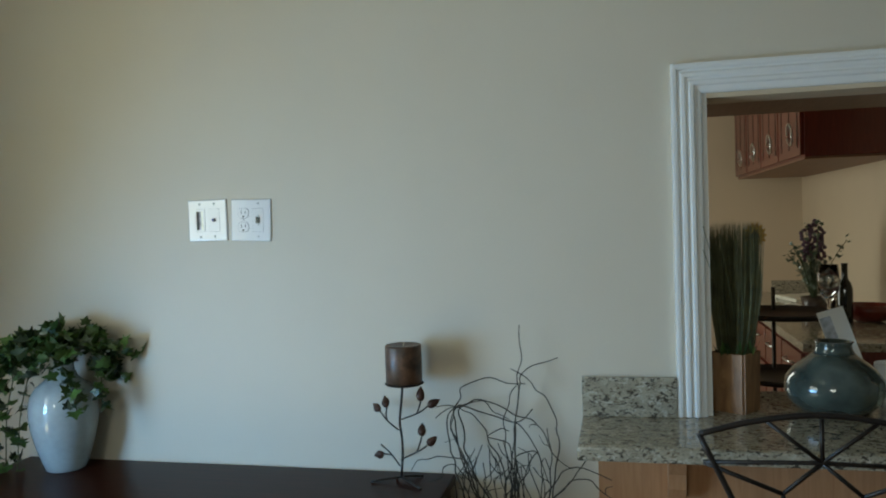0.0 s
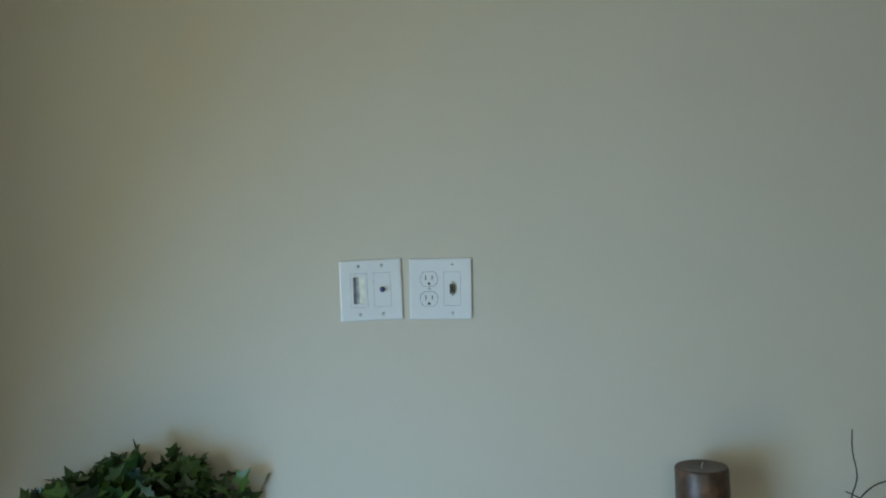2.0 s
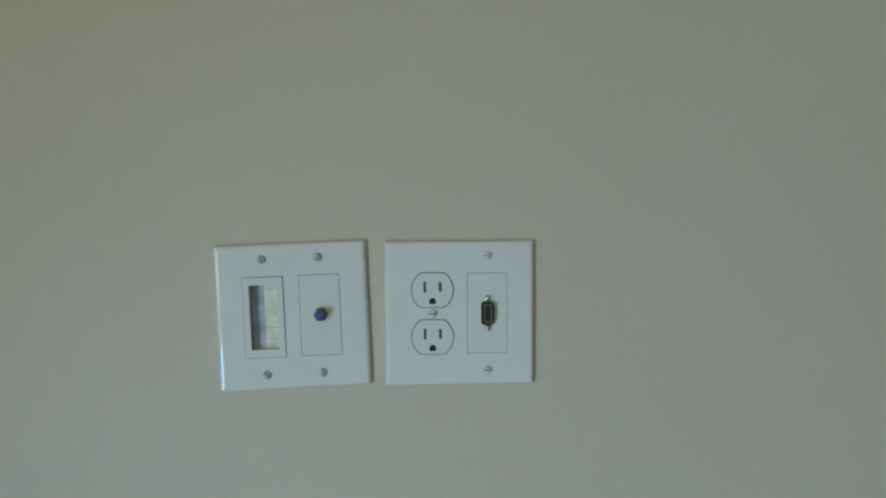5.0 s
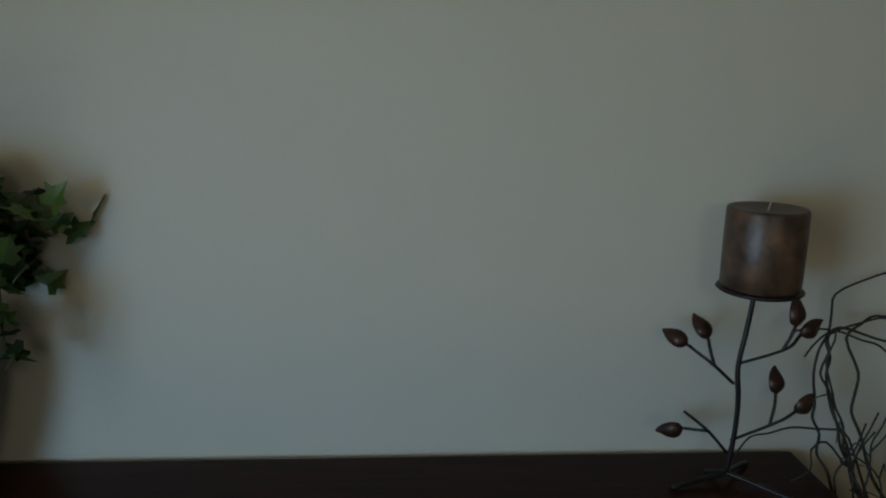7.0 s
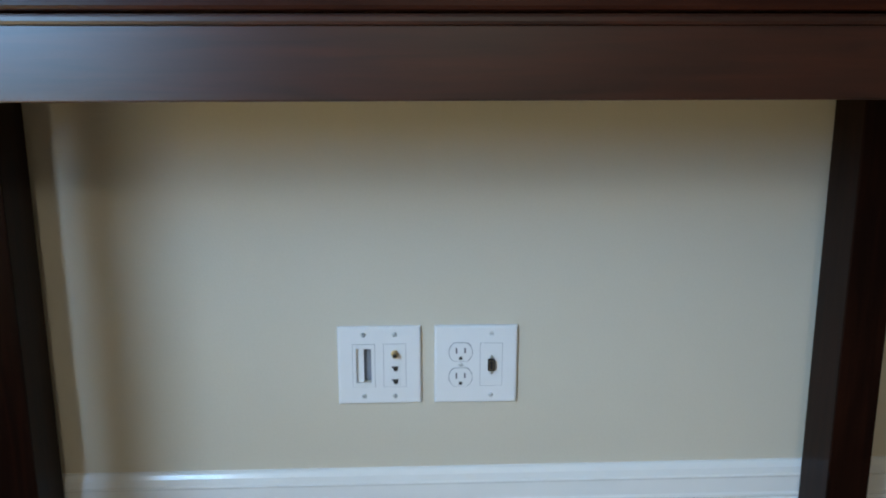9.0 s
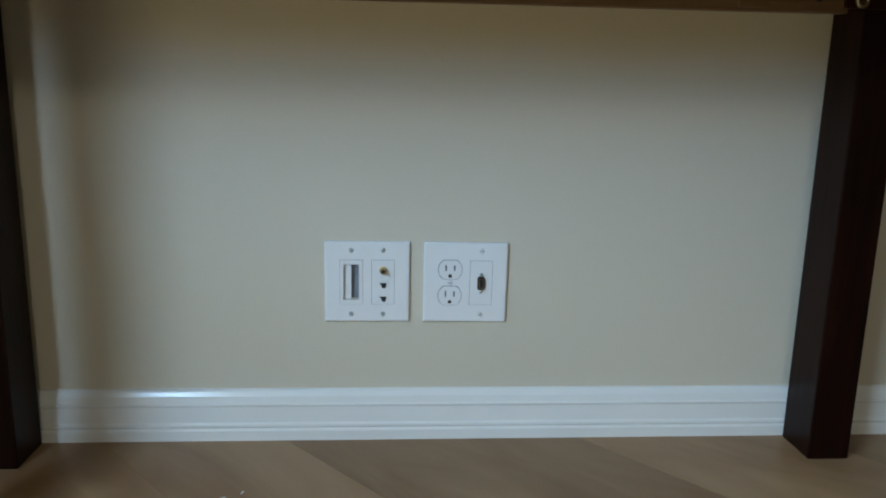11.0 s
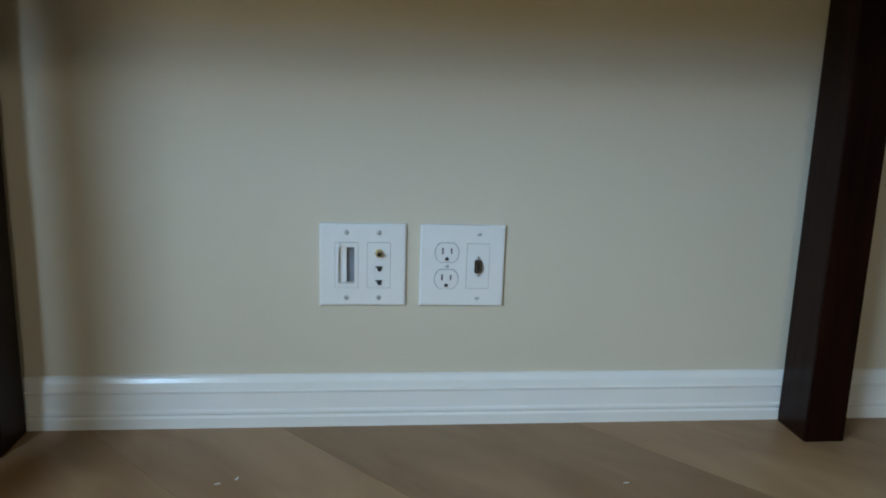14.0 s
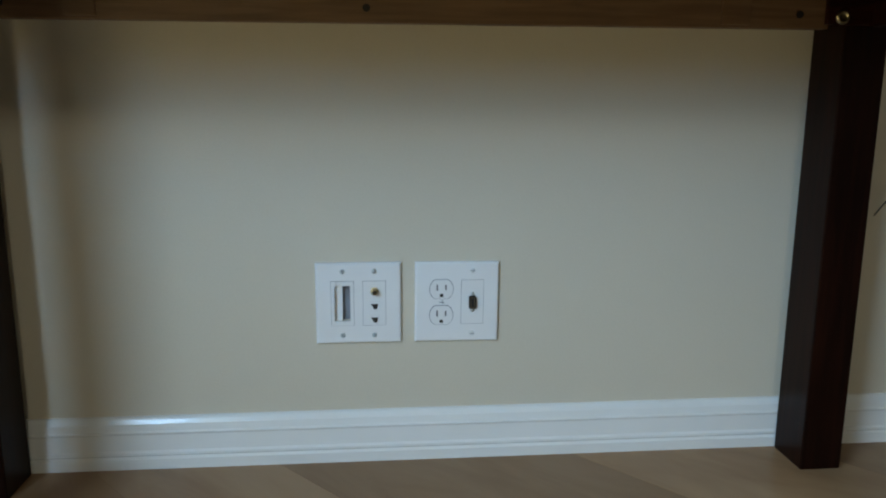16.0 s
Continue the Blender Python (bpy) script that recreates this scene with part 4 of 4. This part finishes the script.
# ---- kitchen ----
cab = thing("upper_cabinets", "row of red cherry upper kitchen cabinets on the wall", "cabinet", (0, 0, 0))
KX, KY0, KY1, KZ0, KZ1 = 2.055, 2.00, 4.15, 1.770, 2.38
part("body", box(B(), KX + 0.02, 2.558, KY0, KY1, KZ0, KZ1, 0.003), M_REDWOOD, cab)
part("bottom", box(B(), KX + 0.02, 2.555, KY0 + 0.004, KY1, KZ0 - 0.012, KZ0 - 0.001), M_UNDERSIDE, cab)
n = 4
for k in range(n):
    y0 = KY0 + 0.01 + (KY1 - KY0) * k / n
    y1 = KY0 - 0.01 + (KY1 - KY0) * (k + 1) / n
    d = part("door", box(B(), KX, KX + 0.0195, y0, y1, KZ0 + 0.01, KZ1 - 0.01, 0.003), M_REDWOOD, cab)
    for q in range(3):
        part("groove", box(B(), KX - 0.002, KX + 0.001, y0 + 0.05 + q * 0.19, y0 + 0.062 + q * 0.19, KZ0 + 0.05, KZ1 - 0.05), M_BLACK, d)
    ring = [(KX - 0.028 - 0.004 * math.sin(k2), y0 + 0.10 + 0.055 * math.cos(k2), KZ0 + 0.12 + 0.055 * math.sin(k2)) for k2 in [0.6 * j for j in range(11)]]
    part("handle", tube(B(), ring, 0.006, 6), M_STEEL, d, "chrome ring handle")
island = thing("kitchen_island", "kitchen island with red cherry drawers and granite top", "kitchen island", (0, 0, 0))
part("cabinet_body", box(B(), 1.95, 2.559, 1.45, 3.6, 0, 0.90, 0.003), M_REDWOOD, island)
part("worktop", box(B(), 1.92, 2.559, 1.40, 3.65, 0.902, 0.94, 0.006), M_GRANITE, island)
for y0 in (1.48, 1.90, 2.32):
    for z0, z1 in ((0.70, 0.88), (0.10, 0.68)):
        d = part("drawer", box(B(), 1.93, 1.949, y0, y0 + 0.40, z0, z1, 0.003), M_REDWOOD, island)
        part("handle", tube(B(), [(1.925, y0 + 0.12, z1 - 0.06), (1.905, y0 + 0.15, z1 - 0.06), (1.905, y0 + 0.25, z1 - 0.06), (1.925, y0 + 0.28, z1 - 0.06)], 0.005, 6), M_STEEL, d)
lav = thing("lavender_arrangement", "sage and lavender arrangement in a low pot", "plant", (2.21, 2.45, 0.94))
part("pot", lathe(B(), [(0.05, 0), (0.06, 0.005), (0.07, 0.09), (0.066, 0.09), (0.06, 0.07)], segments=20), M_FLOORVASE, lav)
for k in range(28):
    a, r = rng.uniform(0, 6.28), rng.uniform(0.02, 0.13) + (0.08 if k % 9 == 0 else 0)
    tip = Vector((r * math.cos(a), r * math.sin(a), 0.09 + rng.uniform(0.10, 0.34) * (1.25 - r * 2)))
    ln = curve([(0, 0, 0.05), tip * 0.55 + Vector((0, 0, 0.06)), tip], 4)
    st = part("stalk", tube(B(), ln, 0.0025, 4), M_STEM, lav)
    bm = B()
    for p in ln[3:]:
        for _ in range(2):
            ivy_leaf(bm, p + Vector((rng.uniform(-0.02, 0.02), rng.uniform(-0.02, 0.02), rng.uniform(-0.02, 0.02))), rng.uniform(0.014, 0.030), rng)
    part("leaves", bm, M_SAGE, st)
for k in range(5):
    dx = (k - 2) * 0.025
    bm = B()
    for q in range(12):
        r = bmesh.ops.create_icosphere(bm, subdivisions=1, radius=0.0125)
        bmesh.ops.translate(bm, verts=r["verts"], vec=(dx + rng.uniform(-0.01, 0.01), rng.uniform(-0.012, 0.012), 0.33 + 0.016 * q - abs(dx)))
    part("flower_spike", bm, M_LAV, lav)
wine = thing("wine_bottle", "dark green wine bottle on the worktop", "bottle", (2.245, 2.0, 0.94))
part("glass", lathe(B(), [(0.036, 0), (0.037, 0.01), (0.037, 0.17), (0.030, 0.20), (0.015, 0.225), (0.014, 0.29), (0.016, 0.292), (0.015, 0.30), (0.010, 0.30)], segments=24), M_BOTTLE, wine)
bowl = thing("serving_bowl", "dark red wooden serving bowl on the worktop", "bowl", (2.38, 2.10, 0.94))
part("bowl", lathe(B(), [(0.05, 0), (0.08, 0.01), (0.11, 0.05), (0.115, 0.085), (0.108, 0.085), (0.10, 0.05), (0.05, 0.02)], segments=28), M_REDWOOD, bowl)
splashback = tagged(finish("splashback", box(B(), 2.19, 2.556, 3.52, 3.545, 0.9405, 1.03, 0.002), M_GRANITE), "low speckled granite splashback at the worktop's end", "backsplash")
board = tagged(finish("serving_board", flat(box(B(), -0.13, 0.13, -0.16, 0.16, 0, 0.024, 0.008), pose(2.31, 3.12, 0.9405, 0, 0, 12)), M_CREAM), "pale cream serving board on the worktop", "board")
plate = tagged(finish("dinner_plate", lathe(B(), [(0.05, 0), (0.06, 0.002), (0.095, 0.014), (0.115, 0.020), (0.114, 0.023), (0.09, 0.018), (0.055, 0.008)], (0, 0), 32), M_PLATE), "white ceramic dinner plate on the worktop", "plate")
plate.matrix_basis = pose(2.20, 2.62, 0.9405)
rack = thing("tiered_rack", "black iron tiered stand with dark serving trays", "rack", (1.63, 0.95, 0))
for x, y in ((-0.02, 0), (0.30, 0), (0.14, 0.25)):
    part("post", tube(B(), [(x, y, 0), (x, y, 1.20)], 0.008, 8), M_IRON, rack)
for z in (0.55, 0.86, 1.10):
    part("tray", lathe(B(), [(0.02, z), (0.17, z + 0.004), (0.19, z + 0.024), (0.186, z + 0.026), (0.165, z + 0.010), (0.02, z + 0.008)], (0.14, 0.08), 32), M_IRON, rack)
sun = thing("sunflower", "single yellow artificial sunflower on a stem", "flower", (1.672, 1.0, 1.09))
sun.scale = (0.8, 0.8, 0.96)
part("stem", tube(B(), [(0, 0, 0), (0.004, 0, 0.20), (0, 0, 0.33)], 0.004, 6), M_STEM, sun)
for k in range(14):
    bm = B()
    a = 2 * math.pi * k / 14
    c, s_ = math.cos(a), math.sin(a)
    w = Vector((-s_, 0, c)) * 0.010
    o = Vector((0, -0.01, 0.34))
    vs = [bm.verts.new(o + Vector((c, 0, s_)) * 0.014 - w * 0.5), bm.verts.new(o + Vector((c, 0, s_)) * 0.014 + w * 0.5), bm.verts.new(o + Vector((c, -0.1, s_)) * 0.035 + w), bm.verts.new(o + Vector((c, 0.1, s_)) * 0.055), bm.verts.new(o + Vector((c, -0.1, s_)) * 0.035 - w)]
    bm.faces.new(vs)
    part("petal", bm, M_YELLOW, sun)
part("disc", flat(lathe(B(), [(0.018, 0), (0.018, 0.004), (0.010, 0.010), (0.002, 0.011)], segments=16), pose(0, -0.006, 0.34, 90)), M_FLOORVASE, sun)

# ---- floor boards, laid on the diagonal ----
M_PLANK = wood("tan_oak_board", (0.215, 0.118, 0.055), (0.340, 0.215, 0.118), 0, 0.42, 0.03, 3.0, 3.5, 0.03, 0.3)
pn, pl = M_PLANK.node_tree.nodes, M_PLANK.node_tree.links
info = pn.new("ShaderNodeObjectInfo")
tone = pn.new("ShaderNodeMapRange")
tone.inputs["To Min"].default_value, tone.inputs["To Max"].default_value = 0.80, 1.18
hsv = pn.new("ShaderNodeHueSaturation")
socket = pn["Principled BSDF"].inputs["Base Color"]
pl.new(info.outputs["Random"], tone.inputs["Value"])
pl.new(tone.outputs["Result"], hsv.inputs["Value"])
pl.new(socket.links[0].from_socket, hsv.inputs["Color"])
pl.new(hsv.outputs["Color"], socket)
WIDTHS, TURN = (0.363, 0.285, 0.223), radians(-49)
along, across = Vector((math.cos(TURN), math.sin(TURN), 0)), Vector((-math.sin(TURN), math.cos(TURN), 0))
boards = {}
for width in WIDTHS:
    for length in (1.5, 2.1, 2.6):
        bm = box(B(), -length / 2 + 0.0001, length / 2 - 0.0001, -width / 2 + 0.0001, width / 2 - 0.0001, -0.012, 0.0)
        bmesh.ops.bevel(bm, geom=[e for e in bm.edges if all(v.co.z > -0.001 for v in e.verts)], offset=0.0003, segments=1, affect="EDGES")
        me = bpy.data.meshes.new("floor_board")
        bm.to_mesh(me)
        bm.free()
        me.materials.append(M_PLANK)
        boards.setdefault(width, []).append((length, me))
rng = random.Random(21)
ROOM = (WEST_X, 5.0, ROOM_Y, 0.0)
near_edge = 0.195 - 0.363 - 0.223 - 4 * sum(WIDTHS)
for row in range(29):
    BOARD = (0.223, 0.363, 0.285)[row % 3]
    near_edge += BOARD
    u = -3.2 + rng.uniform(-1.0, 0.0)
    while u < 7.2:
        length, me = boards[BOARD][rng.randrange(3)]
        c = across * (near_edge - BOARD / 2) + along * (u + length / 2)
        m = Matrix.Translation(c) @ Matrix.Rotation(TURN, 4, "Z")
        u += length
        ends = [m @ Vector((sx * length / 2, sy * BOARD / 2, 0)) for sx in (-1, 1) for sy in (-1, 1)]
        inside = [ROOM[0] <= e.x <= ROOM[1] and ROOM[2] <= e.y <= ROOM[3] for e in ends]
        if not all(inside):
            # a board that meets a wall is sawn off along it
            bm = B()
            bm.from_mesh(me)
            for co, no in (((ROOM[0], 0, 0), (-1, 0, 0)), ((ROOM[1], 0, 0), (1, 0, 0)), ((0, ROOM[2], 0), (0, -1, 0)), ((0, ROOM[3], 0), (0, 1, 0))):
                inv = m.inverted()
                bmesh.ops.bisect_plane(bm, geom=bm.verts[:] + bm.edges[:] + bm.faces[:], plane_co=inv @ Vector(co), plane_no=inv.to_3x3() @ Vector(no), clear_outer=True)
            if not bm.faces:
                bm.free()
                continue
            me = bpy.data.meshes.new("floor_board")
            bm.to_mesh(me)
            bm.free()
            me.materials.append(M_PLANK)
        ob = new("floor_board", me)
        ob.matrix_basis = m
        ob.parent = floor
# flecks of white paint left on the boards
for x, y, turn in ((-0.275, -0.193, 20), (-0.251, -0.180, 70), (0.293, -0.216, 10)):
    part("paint_fleck", flat(box(B(), -0.0038, 0.0038, -0.0011, 0.0011, 0.0, 0.0006), pose(x, y, 0.0002, 0, 0, turn)), M_TRIM, floor)
